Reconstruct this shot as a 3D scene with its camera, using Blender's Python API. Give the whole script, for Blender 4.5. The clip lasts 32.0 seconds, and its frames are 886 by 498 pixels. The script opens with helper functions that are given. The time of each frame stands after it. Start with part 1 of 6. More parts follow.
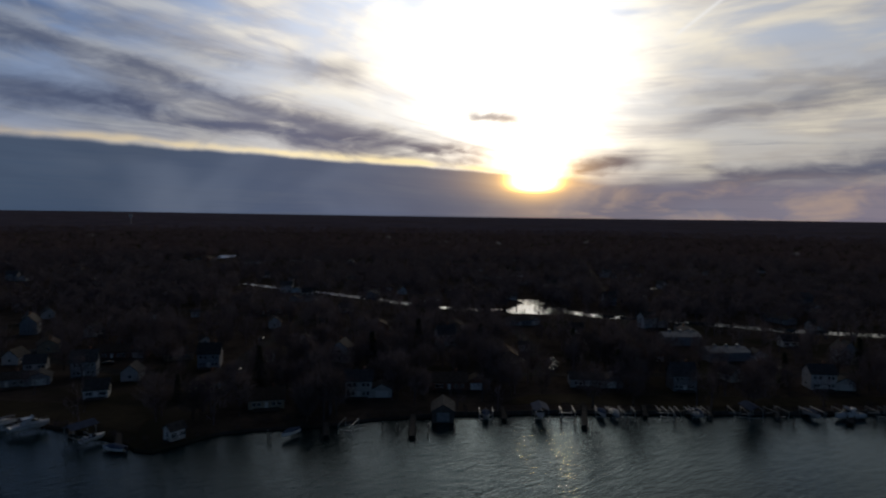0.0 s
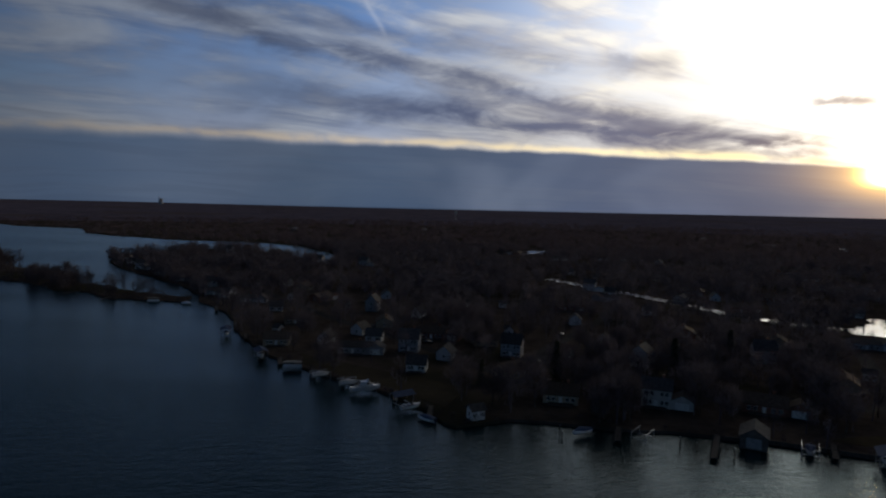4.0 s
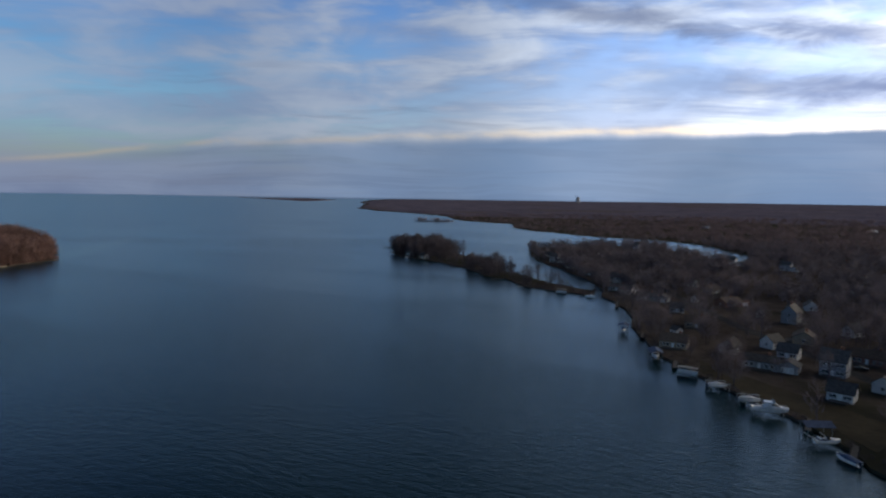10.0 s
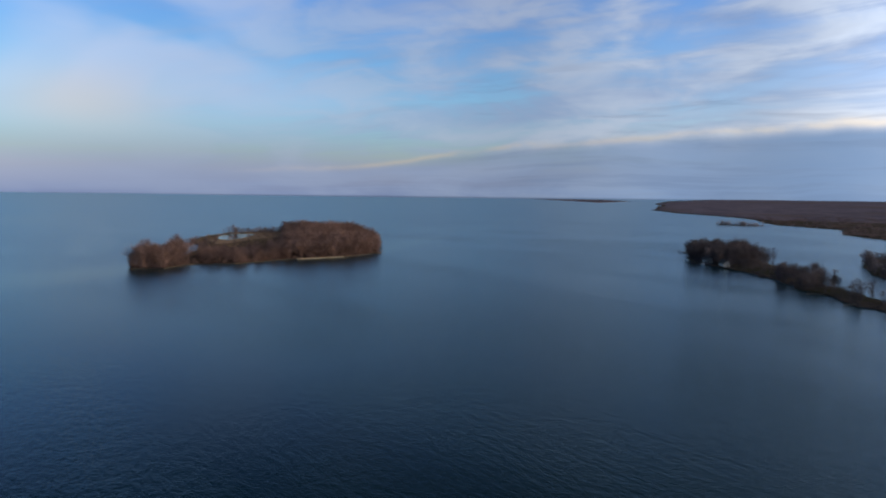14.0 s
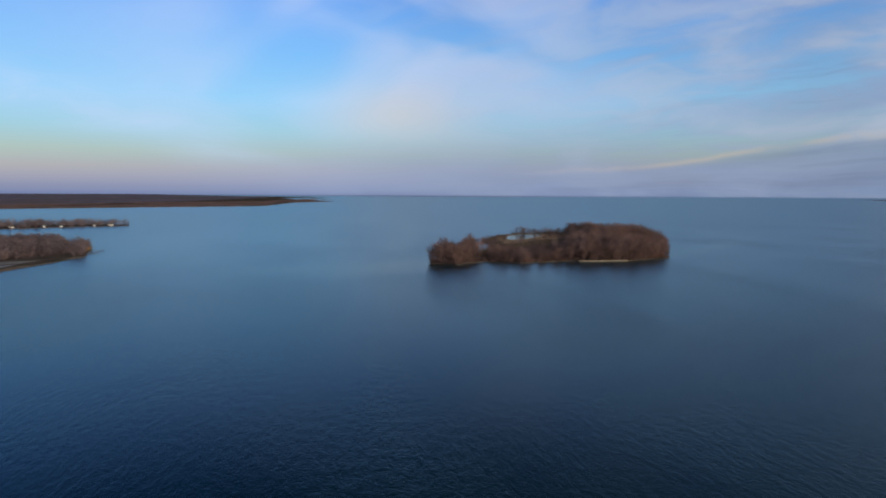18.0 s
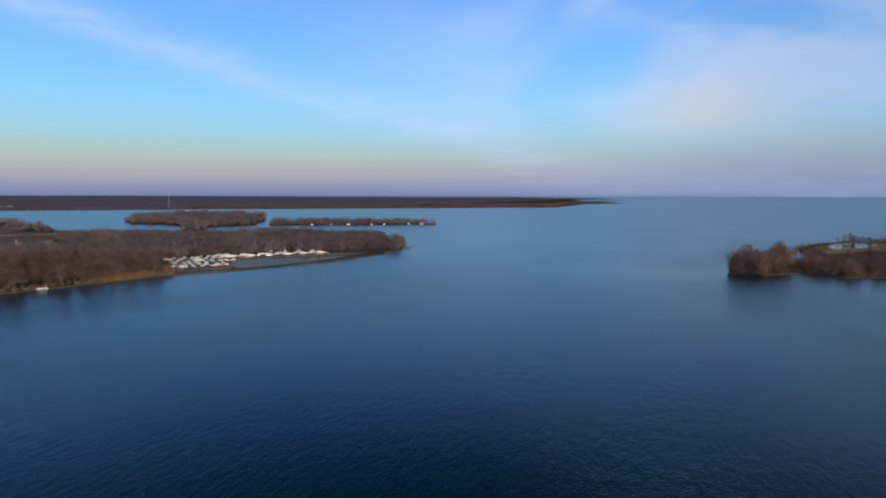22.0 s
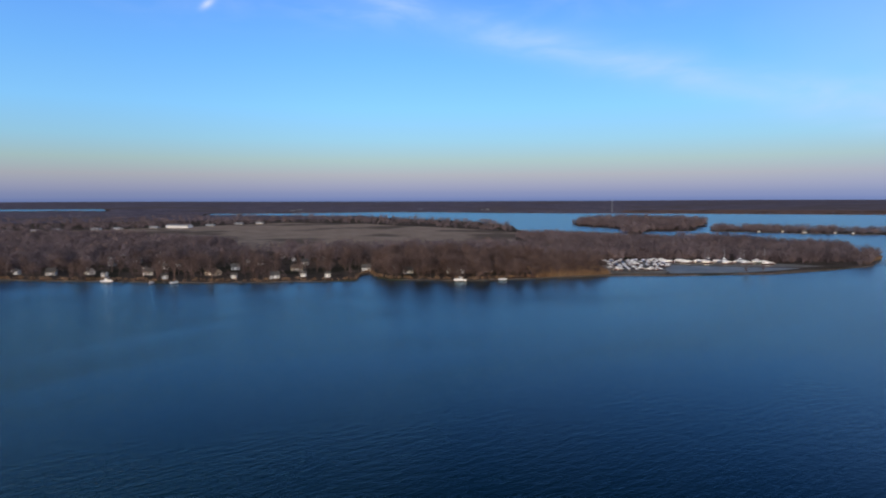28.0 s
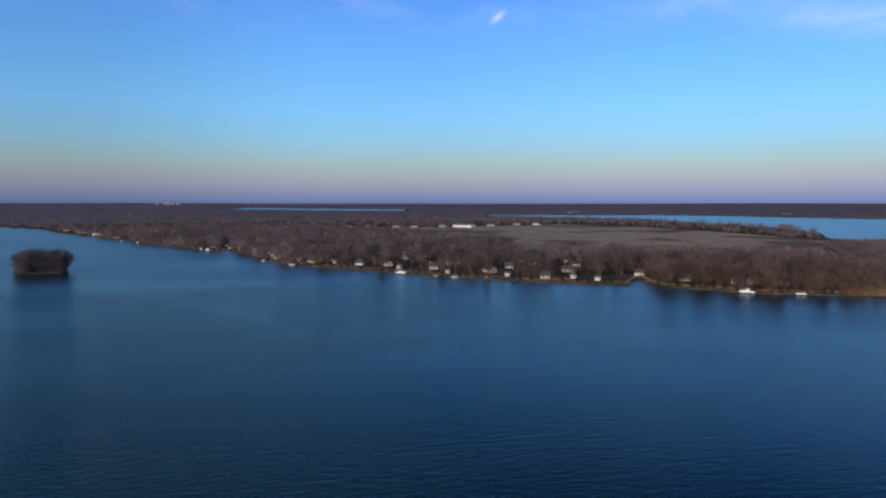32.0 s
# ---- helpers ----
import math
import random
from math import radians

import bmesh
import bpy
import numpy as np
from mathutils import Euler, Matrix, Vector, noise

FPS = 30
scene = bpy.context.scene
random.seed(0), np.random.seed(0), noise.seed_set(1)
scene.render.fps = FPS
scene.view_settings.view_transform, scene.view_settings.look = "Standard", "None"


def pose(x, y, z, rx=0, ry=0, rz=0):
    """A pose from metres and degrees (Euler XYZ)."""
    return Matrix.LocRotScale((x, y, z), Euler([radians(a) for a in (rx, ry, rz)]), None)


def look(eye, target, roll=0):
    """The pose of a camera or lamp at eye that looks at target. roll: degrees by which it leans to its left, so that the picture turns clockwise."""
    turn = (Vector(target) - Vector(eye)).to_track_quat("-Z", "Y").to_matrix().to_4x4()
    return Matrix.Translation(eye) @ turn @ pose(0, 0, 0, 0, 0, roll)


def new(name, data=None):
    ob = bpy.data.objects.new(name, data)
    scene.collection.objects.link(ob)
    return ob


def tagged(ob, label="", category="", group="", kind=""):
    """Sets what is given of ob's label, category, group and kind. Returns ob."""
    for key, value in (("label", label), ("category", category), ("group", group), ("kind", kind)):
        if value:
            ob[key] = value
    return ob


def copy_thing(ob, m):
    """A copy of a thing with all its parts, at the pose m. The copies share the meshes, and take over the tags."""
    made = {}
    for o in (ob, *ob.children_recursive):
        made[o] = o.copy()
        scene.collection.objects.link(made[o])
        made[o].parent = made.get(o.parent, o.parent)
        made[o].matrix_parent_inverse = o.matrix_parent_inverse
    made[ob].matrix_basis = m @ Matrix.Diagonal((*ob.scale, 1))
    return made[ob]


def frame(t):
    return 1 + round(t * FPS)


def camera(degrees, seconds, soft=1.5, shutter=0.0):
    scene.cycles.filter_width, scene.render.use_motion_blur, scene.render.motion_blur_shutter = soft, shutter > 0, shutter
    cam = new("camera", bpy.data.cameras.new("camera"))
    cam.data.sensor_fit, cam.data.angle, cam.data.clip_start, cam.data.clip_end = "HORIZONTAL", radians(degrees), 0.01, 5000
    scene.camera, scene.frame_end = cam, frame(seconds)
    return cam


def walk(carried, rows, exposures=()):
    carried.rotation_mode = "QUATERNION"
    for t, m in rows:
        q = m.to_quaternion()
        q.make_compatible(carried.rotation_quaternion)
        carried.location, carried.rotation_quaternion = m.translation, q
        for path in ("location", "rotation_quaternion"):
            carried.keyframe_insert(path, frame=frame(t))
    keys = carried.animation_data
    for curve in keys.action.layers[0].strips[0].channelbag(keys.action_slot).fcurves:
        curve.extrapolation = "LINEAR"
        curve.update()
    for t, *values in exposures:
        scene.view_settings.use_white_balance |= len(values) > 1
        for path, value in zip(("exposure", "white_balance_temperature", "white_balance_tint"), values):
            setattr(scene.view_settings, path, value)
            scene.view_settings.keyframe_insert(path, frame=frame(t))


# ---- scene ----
# Camera: it hangs about 60 m over the lake, drifts a few metres and turns left.
cam = camera(70.7, 32.0, soft=2.1, shutter=0.45)
# seconds, x, y, z, yaw, pitch, roll
PATH = [
    (0.0, 0.00, 0.00, 60.00, 0.00, -3.22, 0.80),
    (0.5, 0.21, 0.25, 60.04, 4.00, -3.31, 0.91),
    (1.0, 0.44, 0.49, 60.05, 8.11, -3.39, 1.01),
    (1.5, 0.69, 0.73, 60.07, 11.96, -3.47, 1.09),
    (2.0, 0.95, 0.97, 60.07, 15.65, -3.55, 1.18),
    (2.5, 1.20, 1.23, 60.07, 18.32, -3.62, 1.23),
    (3.0, 1.47, 1.48, 60.07, 21.54, -3.71, 1.28),
    (3.5, 1.73, 1.73, 60.05, 24.76, -3.80, 1.30),
    (5.5, 2.75, 2.80, 60.04, 36.58, -4.15, 1.21),
    (6.0, 2.97, 3.08, 60.04, 39.83, -4.23, 1.19),
    (6.5, 3.20, 3.36, 60.04, 42.77, -4.32, 1.19),
    (7.0, 3.41, 3.67, 60.05, 45.77, -4.39, 1.18),
    (7.5, 3.60, 3.96, 60.07, 48.44, -4.46, 1.15),
    (8.0, 3.79, 4.28, 60.09, 51.40, -4.54, 1.11),
    (8.5, 3.96, 4.59, 60.12, 54.50, -4.61, 1.04),
    (9.0, 4.11, 4.91, 60.16, 57.79, -4.66, 0.96),
    (9.5, 4.24, 5.23, 60.20, 60.76, -4.73, 0.91),
    (10.0, 4.36, 5.56, 60.25, 64.21, -4.79, 0.85),
    (10.5, 4.45, 5.89, 60.31, 67.38, -4.83, 0.81),
    (11.0, 4.53, 6.23, 60.36, 70.54, -4.88, 0.75),
    (11.5, 4.60, 6.56, 60.43, 74.34, -4.93, 0.73),
    (12.0, 4.64, 6.89, 60.49, 77.16, -4.95, 0.71),
    (12.5, 4.67, 7.23, 60.57, 80.74, -4.97, 0.67),
    (13.0, 4.68, 7.56, 60.64, 83.87, -5.01, 0.64),
    (13.5, 4.67, 7.89, 60.72, 86.61, -5.00, 0.64),
    (14.0, 4.64, 8.21, 60.81, 90.54, -5.01, 0.64),
    (14.5, 4.60, 8.53, 60.89, 93.81, -5.04, 0.61),
    (16.5, 4.27, 9.75, 61.25, 106.51, -5.13, 0.38),
    (17.0, 4.13, 10.03, 61.33, 109.92, -5.14, 0.31),
    (17.5, 4.00, 10.29, 61.41, 112.88, -5.12, 0.30),
    (18.0, 3.85, 10.53, 61.51, 116.39, -5.10, 0.31),
    (18.5, 3.69, 10.77, 61.57, 119.93, -5.10, 0.30),
    (19.0, 3.52, 11.00, 61.65, 122.90, -5.11, 0.27),
    (19.5, 3.33, 11.20, 61.72, 125.65, -5.08, 0.24),
    (20.0, 3.13, 11.39, 61.79, 129.05, -5.06, 0.21),
    (20.5, 2.92, 11.56, 61.85, 132.25, -5.05, 0.19),
    (21.0, 2.69, 11.72, 61.91, 135.53, -5.06, 0.17),
    (21.5, 2.47, 11.84, 61.95, 138.85, -5.05, 0.14),
    (22.0, 2.23, 11.96, 61.99, 142.55, -5.05, 0.12),
    (22.5, 1.97, 12.05, 62.03, 146.27, -5.00, 0.10),
    (23.0, 1.72, 12.12, 62.05, 149.79, -4.99, 0.08),
    (23.5, 1.45, 12.17, 62.08, 153.27, -4.97, 0.06),
    (24.0, 1.17, 12.20, 62.09, 156.55, -4.95, 0.03),
    (24.5, 0.88, 12.21, 62.09, 159.74, -4.93, 0.01),
    (25.0, 0.59, 12.20, 62.09, 162.78, -4.91, -0.02),
    (25.5, 0.28, 12.17, 62.09, 166.03, -4.85, -0.07),
    (27.5, -1.03, 11.85, 62.01, 178.45, -4.67, -0.17),
    (28.0, -1.39, 11.73, 61.99, 181.42, -4.64, -0.17),
    (28.5, -1.76, 11.59, 61.96, 184.47, -4.61, -0.18),
    (29.0, -2.15, 11.44, 61.93, 187.39, -4.59, -0.17),
    (29.5, -2.55, 11.28, 61.91, 190.56, -4.56, -0.14),
    (30.0, -2.96, 11.11, 61.89, 193.93, -4.52, -0.11),
    (30.5, -3.39, 10.93, 61.87, 197.15, -4.49, -0.07),
    (31.0, -3.84, 10.75, 61.87, 200.16, -4.46, -0.05),
    (31.5, -4.32, 10.56, 61.87, 203.33, -4.44, -0.02),
    (32.0, -4.81, 10.37, 61.88, 206.39, -4.42, 0.02),
]
EXPOSURES = [(0.0, -2.15, 6500, 10), (3.0, -2.05, 6500, 10), (6.0, -1.36, 6550, 10), (9.0, -0.48, 6700, 9), (11.5, 0.0, 6700, 9), (13.0, 0.08, 6700, 9), (19.0, 0.1, 6650, 9),
             (25.0, 0.13, 6250, 10), (29.0, 0.14, 5950, 11), (32.0, 0.14, 5900, 11)]
walk(cam, [(t, pose(x, y, z, 90 + p, 0, yaw) @ pose(0, 0, 0, 0, 0, r)) for t, x, y, z, yaw, p, r in PATH], EXPOSURES)

# ---- world, sun ----
SUN_AZ, SUN_EL = -8.2, 3.2          # degrees; azimuth 0 is +y, to the left positive


def srgb(r, g, b):
    return tuple(c / 255 / 12.92 if c < 10.3 else ((c / 255 + 0.055) / 1.055) ** 2.4 for c in (r, g, b)) + (1.0,)


class Net:
    """Short forms for building a node tree."""

    def __init__(self, tree):
        self.tree = tree
        tree.nodes.clear()

    def node(self, kind, **settings):
        n = self.tree.nodes.new(kind)
        for key, value in settings.items():
            setattr(n, key, value)
        return n

    def put(self, socket, value):
        if isinstance(value, bpy.types.NodeSocket):
            self.tree.links.new(value, socket)
        else:
            socket.default_value = value

    def math(self, op, a, b=0.0, c=0.0, clamp=False):
        n = self.node("ShaderNodeMath", operation=op, use_clamp=clamp)
        for s, v in zip(n.inputs, (a, b, c)):
            self.put(s, v)
        return n.outputs[0]

    def add(self, a, b):
        return self.math("ADD", a, b)

    def sub(self, a, b):
        return self.math("SUBTRACT", a, b)

    def mul(self, a, b):
        return self.math("MULTIPLY", a, b)

    def div(self, a, b):
        return self.math("DIVIDE", a, b)

    def step(self, x, lo, hi, a=0.0, b=1.0):
        n = self.node("ShaderNodeMapRange", interpolation_type="SMOOTHSTEP")
        for s, v in zip(n.inputs, (x, lo, hi, a, b)):
            self.put(s, v)
        return n.outputs[0]

    def bell(self, x, mid, width):
        d = self.div(self.sub(x, mid), width)
        return self.math("EXPONENT", self.mul(self.mul(d, d), -1.0))

    def xyz(self, x, y, z=0.0):
        n = self.node("ShaderNodeCombineXYZ")
        for s, v in zip(n.inputs, (x, y, z)):
            self.put(s, v)
        return n.outputs[0]

    def noise(self, vec, scale=1.0, detail=4.0, rough=0.55, warp=0.0):
        n = self.node("ShaderNodeTexNoise")
        self.put(n.inputs["Vector"], vec)
        self.put(n.inputs["Scale"], scale)
        self.put(n.inputs["Detail"], detail)
        self.put(n.inputs["Roughness"], rough)
        self.put(n.inputs["Distortion"], warp)
        return n.outputs["Fac"]

    def mix(self, fac, a, b, blend="MIX"):
        n = self.node("ShaderNodeMix", data_type="RGBA", blend_type=blend)
        self.put(n.inputs[0], fac)
        self.put(n.inputs[6], a)
        self.put(n.inputs[7], b)
        return n.outputs[2]

    def ramp(self, fac, stops, interpolation="LINEAR"):
        n = self.node("ShaderNodeValToRGB")
        n.color_ramp.interpolation = interpolation
        els = n.color_ramp.elements
        while len(els) < len(stops):
            els.new(0.5)
        for e, (at, col) in zip(els, stops):
            e.position, e.color = at, col
        self.put(n.inputs[0], fac)
        return n.outputs[0]


world = bpy.data.worlds.new("evening_sky")
scene.world = world
world.use_nodes = True
W = Net(world.node_tree)
way = W.node("ShaderNodeVectorMath", operation="NORMALIZE")
W.put(way.inputs[0], W.node("ShaderNodeTexCoord").outputs["Generated"])
sep = W.node("ShaderNodeSeparateXYZ")
W.put(sep.inputs[0], way.outputs[0])
wx, wy, wz = sep.outputs
DEG = 57.29578
el = W.mul(W.math("ARCSINE", wz), DEG)
# azimuth, running unbroken from -80 to 280 degrees
c0, s0 = math.cos(radians(100)), math.sin(radians(100))
az_sin = W.sub(W.mul(wx, -c0), W.mul(wy, s0))
az_cos = W.sub(W.mul(wy, c0), W.mul(wx, s0))
az = W.add(W.mul(W.math("ARCTAN2", az_sin, az_cos), DEG), 100.0)

# clear sky, opposite the sun: a faint pink belt over the horizon, blue above
up = W.math("POWER", W.math("DIVIDE", el, 90.0, clamp=True), 0.5)


def at(deg):
    return (deg / 90) ** 0.5


clear = W.ramp(up, [(0.0, srgb(116, 130, 172)), (at(0.5), srgb(136, 144, 176)), (at(1.2), srgb(158, 160, 180)), (at(2.1), srgb(174, 175, 180)), (at(3.4), srgb(172, 195, 192)),
                    (at(5.2), srgb(158, 206, 226)), (at(8.0), srgb(143, 207, 252)), (at(12.0), srgb(124, 190, 253)), (at(17.5), srgb(106, 166, 250)),
                    (at(23.0), srgb(60, 112, 200)), (at(32.0), srgb(26, 58, 112)), (1.0, srgb(10, 24, 52))])
nishita = W.node("ShaderNodeTexSky", sky_type="NISHITA", sun_disc=False, sun_elevation=radians(SUN_EL), sun_rotation=radians(-SUN_AZ), altitude=200.0)
clear = W.mix(0.06, clear, W.mix(1.0, nishita.outputs[0], (0.09, 0.09, 0.09, 1), "MULTIPLY"))
# the half of the sky towards the sunset: deeper blue, greyer low down
west = W.ramp(up, [(0.0, srgb(120, 126, 152)), (at(5.0), srgb(165, 172, 190)), (at(10.0), srgb(138, 162, 200)), (at(16.0), srgb(100, 141, 200)),
                   (at(30.0), srgb(48, 66, 92)), (1.0, srgb(16, 30, 52))])
glow_side = W.ramp(up, [(0.0, srgb(130, 126, 138)), (at(5.0), srgb(190, 186, 180)), (at(11.0), srgb(182, 184, 188)), (at(18.0), srgb(146, 164, 192)), (at(30.0), srgb(112, 122, 140)), (1.0, srgb(26, 42, 68))])
west = W.mix(W.step(az, 42.0, 8.0), west, glow_side)
sky = W.mix(W.step(az, 45.0, 105.0), west, clear)


def angle_to(azd, eld):
    d = (-math.sin(radians(azd)) * math.cos(radians(eld)), math.cos(radians(azd)) * math.cos(radians(eld)), math.sin(radians(eld)))
    dot = W.add(W.add(W.mul(wx, d[0]), W.mul(wy, d[1])), W.mul(wz, d[2]))
    return W.mul(W.math("ARCCOSINE", W.math("MINIMUM", dot, 0.999999)), DEG)


sx, sy, sz = -math.sin(radians(SUN_AZ)) * math.cos(radians(SUN_EL)), math.cos(radians(SUN_AZ)) * math.cos(radians(SUN_EL)), math.sin(radians(SUN_EL))
sun_far = angle_to(SUN_AZ, SUN_EL)
glare_far = angle_to(-6.5, 11.0)

# rows of cloud lie across the bearing 42 degrees: row is the height of a row over the horizon at that bearing
BEAR = radians(42)
ahead = W.sub(W.mul(wy, math.cos(BEAR)), W.mul(wx, math.sin(BEAR)))
flat = W.math("SQRT", W.math("MAXIMUM", W.sub(1.0, W.mul(wz, wz)), 0.0001))
row = W.mul(W.math("ARCTAN2", wz, W.math("MAXIMUM", ahead, W.mul(flat, 0.55))), DEG)
# higher up the rows run across the bearing 62 degrees and close up towards the horizon
BEAR_2 = radians(62)
ahead_2 = W.sub(W.mul(wy, math.cos(BEAR_2)), W.mul(wx, math.sin(BEAR_2)))
row_2 = W.mul(W.math("ARCTAN2", wz, W.math("MAXIMUM", ahead_2, W.mul(flat, 0.36))), DEG)
warp = W.sub(W.noise(W.xyz(W.mul(az, 0.055), W.mul(el, 0.11), 7.0), 1.0, 3.0, 0.5), 0.5)
roww = W.mul(W.math("LOGARITHM", W.add(W.math("MAXIMUM", W.add(row_2, W.mul(warp, 2.6)), 0.0), 5.0), 2.71828), 6.6)
streak = W.noise(W.xyz(W.mul(roww, 0.8), W.mul(az, 0.035), 3.1), 1.0, 5.0, 0.55, 0.5)
thread = W.noise(W.xyz(W.mul(roww, 1.7), W.mul(az, 0.07), 9.7), 1.0, 5.0, 0.58, 0.35)
puff = W.noise(W.xyz(W.mul(az, 0.11), W.mul(el, 0.30), 5.0), 1.0, 4.0, 0.52, 0.5)
soft = W.noise(W.xyz(W.mul(az, 0.06), W.mul(el, 0.10), 12.0), 1.0, 2.5, 0.5, 0.6)
# cover: thick towards the sunset, thin in the east
cover = W.step(az, 140.0, 75.0)
thin = W.step(el, 20.0, 42.0, 1.0, 0.12)
cloud_a = W.mul(W.mul(W.step(W.add(W.mul(streak, 0.5), W.mul(puff, 0.5)), 0.38, 0.58), cover), thin)
share = W.step(az, 88.0, 45.0, 0.15, 0.6)
lit = W.step(W.add(W.mul(thread, share), W.mul(puff, W.sub(1.0, share))), 0.36, 0.64)
cloud_east = W.mix(lit, srgb(152, 172, 214), srgb(184, 197, 224))
cloud_west = W.mix(lit, srgb(104, 118, 148), srgb(186, 194, 206))
cloud_sun = W.mix(lit, srgb(156, 150, 150), srgb(226, 216, 194))
cloud_col = W.mix(W.step(az, 45.0, 95.0), W.mix(W.step(az, 40.0, 8.0), cloud_west, cloud_sun), cloud_east)
sky = W.mix(W.mul(cloud_a, 0.8), sky, cloud_col)
# soft white fans in the east, warm low down
fan = W.mul(W.mul(W.step(soft, 0.30, 0.60), W.bell(az, 121.0, 22.0)), W.mul(W.mul(thin, W.step(el, 26.0, 15.0)), W.step(el, 3.0, 9.0)))
sky = W.mix(W.mul(fan, 0.68), sky, srgb(196, 212, 246))
warm = W.mul(W.bell(az, 120.5, 6.0), W.bell(el, 7.0, 2.6))
sky = W.mix(W.mul(warm, 0.5), sky, srgb(212, 206, 200))
haze = W.mul(W.bell(az, 112.0, 26.0), W.bell(el, 1.6, 2.6))
sky = W.mix(W.mul(haze, 0.7), sky, srgb(146, 165, 203))
# a long thin veil, lowest towards the island and rising to the left
veil = W.mul(W.bell(W.sub(el, W.add(W.add(4.0, W.mul(W.sub(az, 135.0), 0.25)), W.mul(warp, 2.0))), 0.0, 1.5), W.mul(W.step(az, 128.0, 140.0), W.step(az, 225.0, 170.0)))
sky = W.mix(W.mul(veil, W.add(0.2, W.mul(W.step(puff, 0.35, 0.65), 0.4))), sky, srgb(186, 210, 246))
high = W.mul(W.mul(W.step(el, 13.0, 17.5), W.step(el, 30.0, 20.0)), W.mul(W.step(puff, 0.4, 0.7), W.step(az, 150.0, 170.0)))
sky = W.mix(W.mul(high, 0.4), sky, srgb(170, 198, 248))
tuft = W.mul(W.bell(az, 201.5, 0.5), W.bell(W.add(el, W.mul(W.sub(az, 201.5), 0.55)), 15.9, 0.3))
sky = W.mix(W.mul(tuft, 0.7), sky, srgb(225, 232, 250))

# the sky dims towards the zenith
dim = W.step(el, 14.0, 36.0, 1.0, 0.32)
sky = W.mix(1.0, sky, W.xyz(dim, dim, dim), "MULTIPLY")

# glare round the sun, torn by thin cloud
glare = W.mul(W.math("EXPONENT", W.mul(W.math("POWER", W.div(glare_far, 7.7), 2.0), -1.0)), 2.2)
glare = W.mul(glare, W.add(0.45, W.mul(W.step(W.add(W.mul(puff, 0.5), W.mul(thread, 0.5)), 0.36, 0.62), 0.85)))
halo = W.mul(W.math("EXPONENT", W.mul(W.math("POWER", W.div(angle_to(-4.0, 25.0), 18.0), 2.0), -1.0)), 0.55)
sky = W.mix(1.0, sky, W.mix(1.0, srgb(255, 247, 232), W.xyz(glare, glare, glare), "MULTIPLY"), "ADD")
sky = W.mix(1.0, sky, W.mix(1.0, srgb(255, 246, 232), W.xyz(halo, halo, halo), "MULTIPLY"), "ADD")


fray = W.noise(W.xyz(W.mul(az, 0.22), W.mul(el, 0.55), 21.0), 1.0, 5.0, 0.6, 0.5)
fray2 = W.noise(W.xyz(W.mul(az, 0.16), W.mul(el, 0.5), 33.0), 1.0, 4.0, 0.55, 0.5)


def bar(foot, slope, half, a0, a1, a2, a3):
    """A sloping bar of cloud: height foot at azimuth 0, thickness, and the azimuths between which it comes and goes."""
    mid = W.add(W.add(foot, W.mul(az, slope)), W.add(W.mul(warp, 2.2), W.mul(W.sub(fray, 0.5), 2.4)))
    wide = W.mul(half, W.add(0.25, W.mul(puff, 1.5)))
    return W.mul(W.mul(W.bell(el, mid, wide), W.step(fray2, 0.25, 0.55, 0.35, 1.0)), W.mul(W.step(az, a0, a1), W.step(az, a3, a2)))


grey = W.mix(W.step(sun_far, 45.0, 8.0), srgb(74, 86, 116), srgb(92, 88, 102))
for args, strength in (((5.6, 0.095, 1.5, -9.0, -1.0, 26.0, 60.0), 0.95), ((5.7, 0.20, 1.0, 2.0, 12.0, 44.0, 75.0), 0.8), ((10.0, 0.14, 0.8, 8.0, 20.0, 40.0, 70.0), 0.4),
                       ((9.2, 0.12, 0.7, -8.0, -5.5, -3.0, 0.0), 0.8), ((11.5, 0.10, 0.9, 6.0, 9.0, 12.0, 16.0), 0.5), ((2.2, -0.14, 0.9, -19.0, -15.5, -12.0, -9.5), 0.95),
                       ((0.2, -0.11, 1.3, -60.0, -36.0, -18.0, -12.5), 0.9), ((4.5, -0.16, 0.9, -60.0, -34.0, -24.0, -18.0), 0.55), ((8.0, -0.10, 0.8, -60.0, -38.0, -24.0, -16.0), 0.35)):
    sky = W.mix(W.mul(bar(*args), strength), sky, grey)
# thin dark threads between the rows
dark_thread = W.mul(W.mul(W.step(thread, 0.52, 0.66), W.step(streak, 0.35, 0.55)), W.mul(W.mul(W.step(az, 112.0, 70.0), W.step(el, 17.0, 8.0)), W.step(sun_far, 9.0, 18.0)))
sky = W.mix(W.mul(dark_thread, 0.32), sky, W.mix(W.step(az, 55.0, 95.0), srgb(84, 96, 124), srgb(118, 138, 176)))

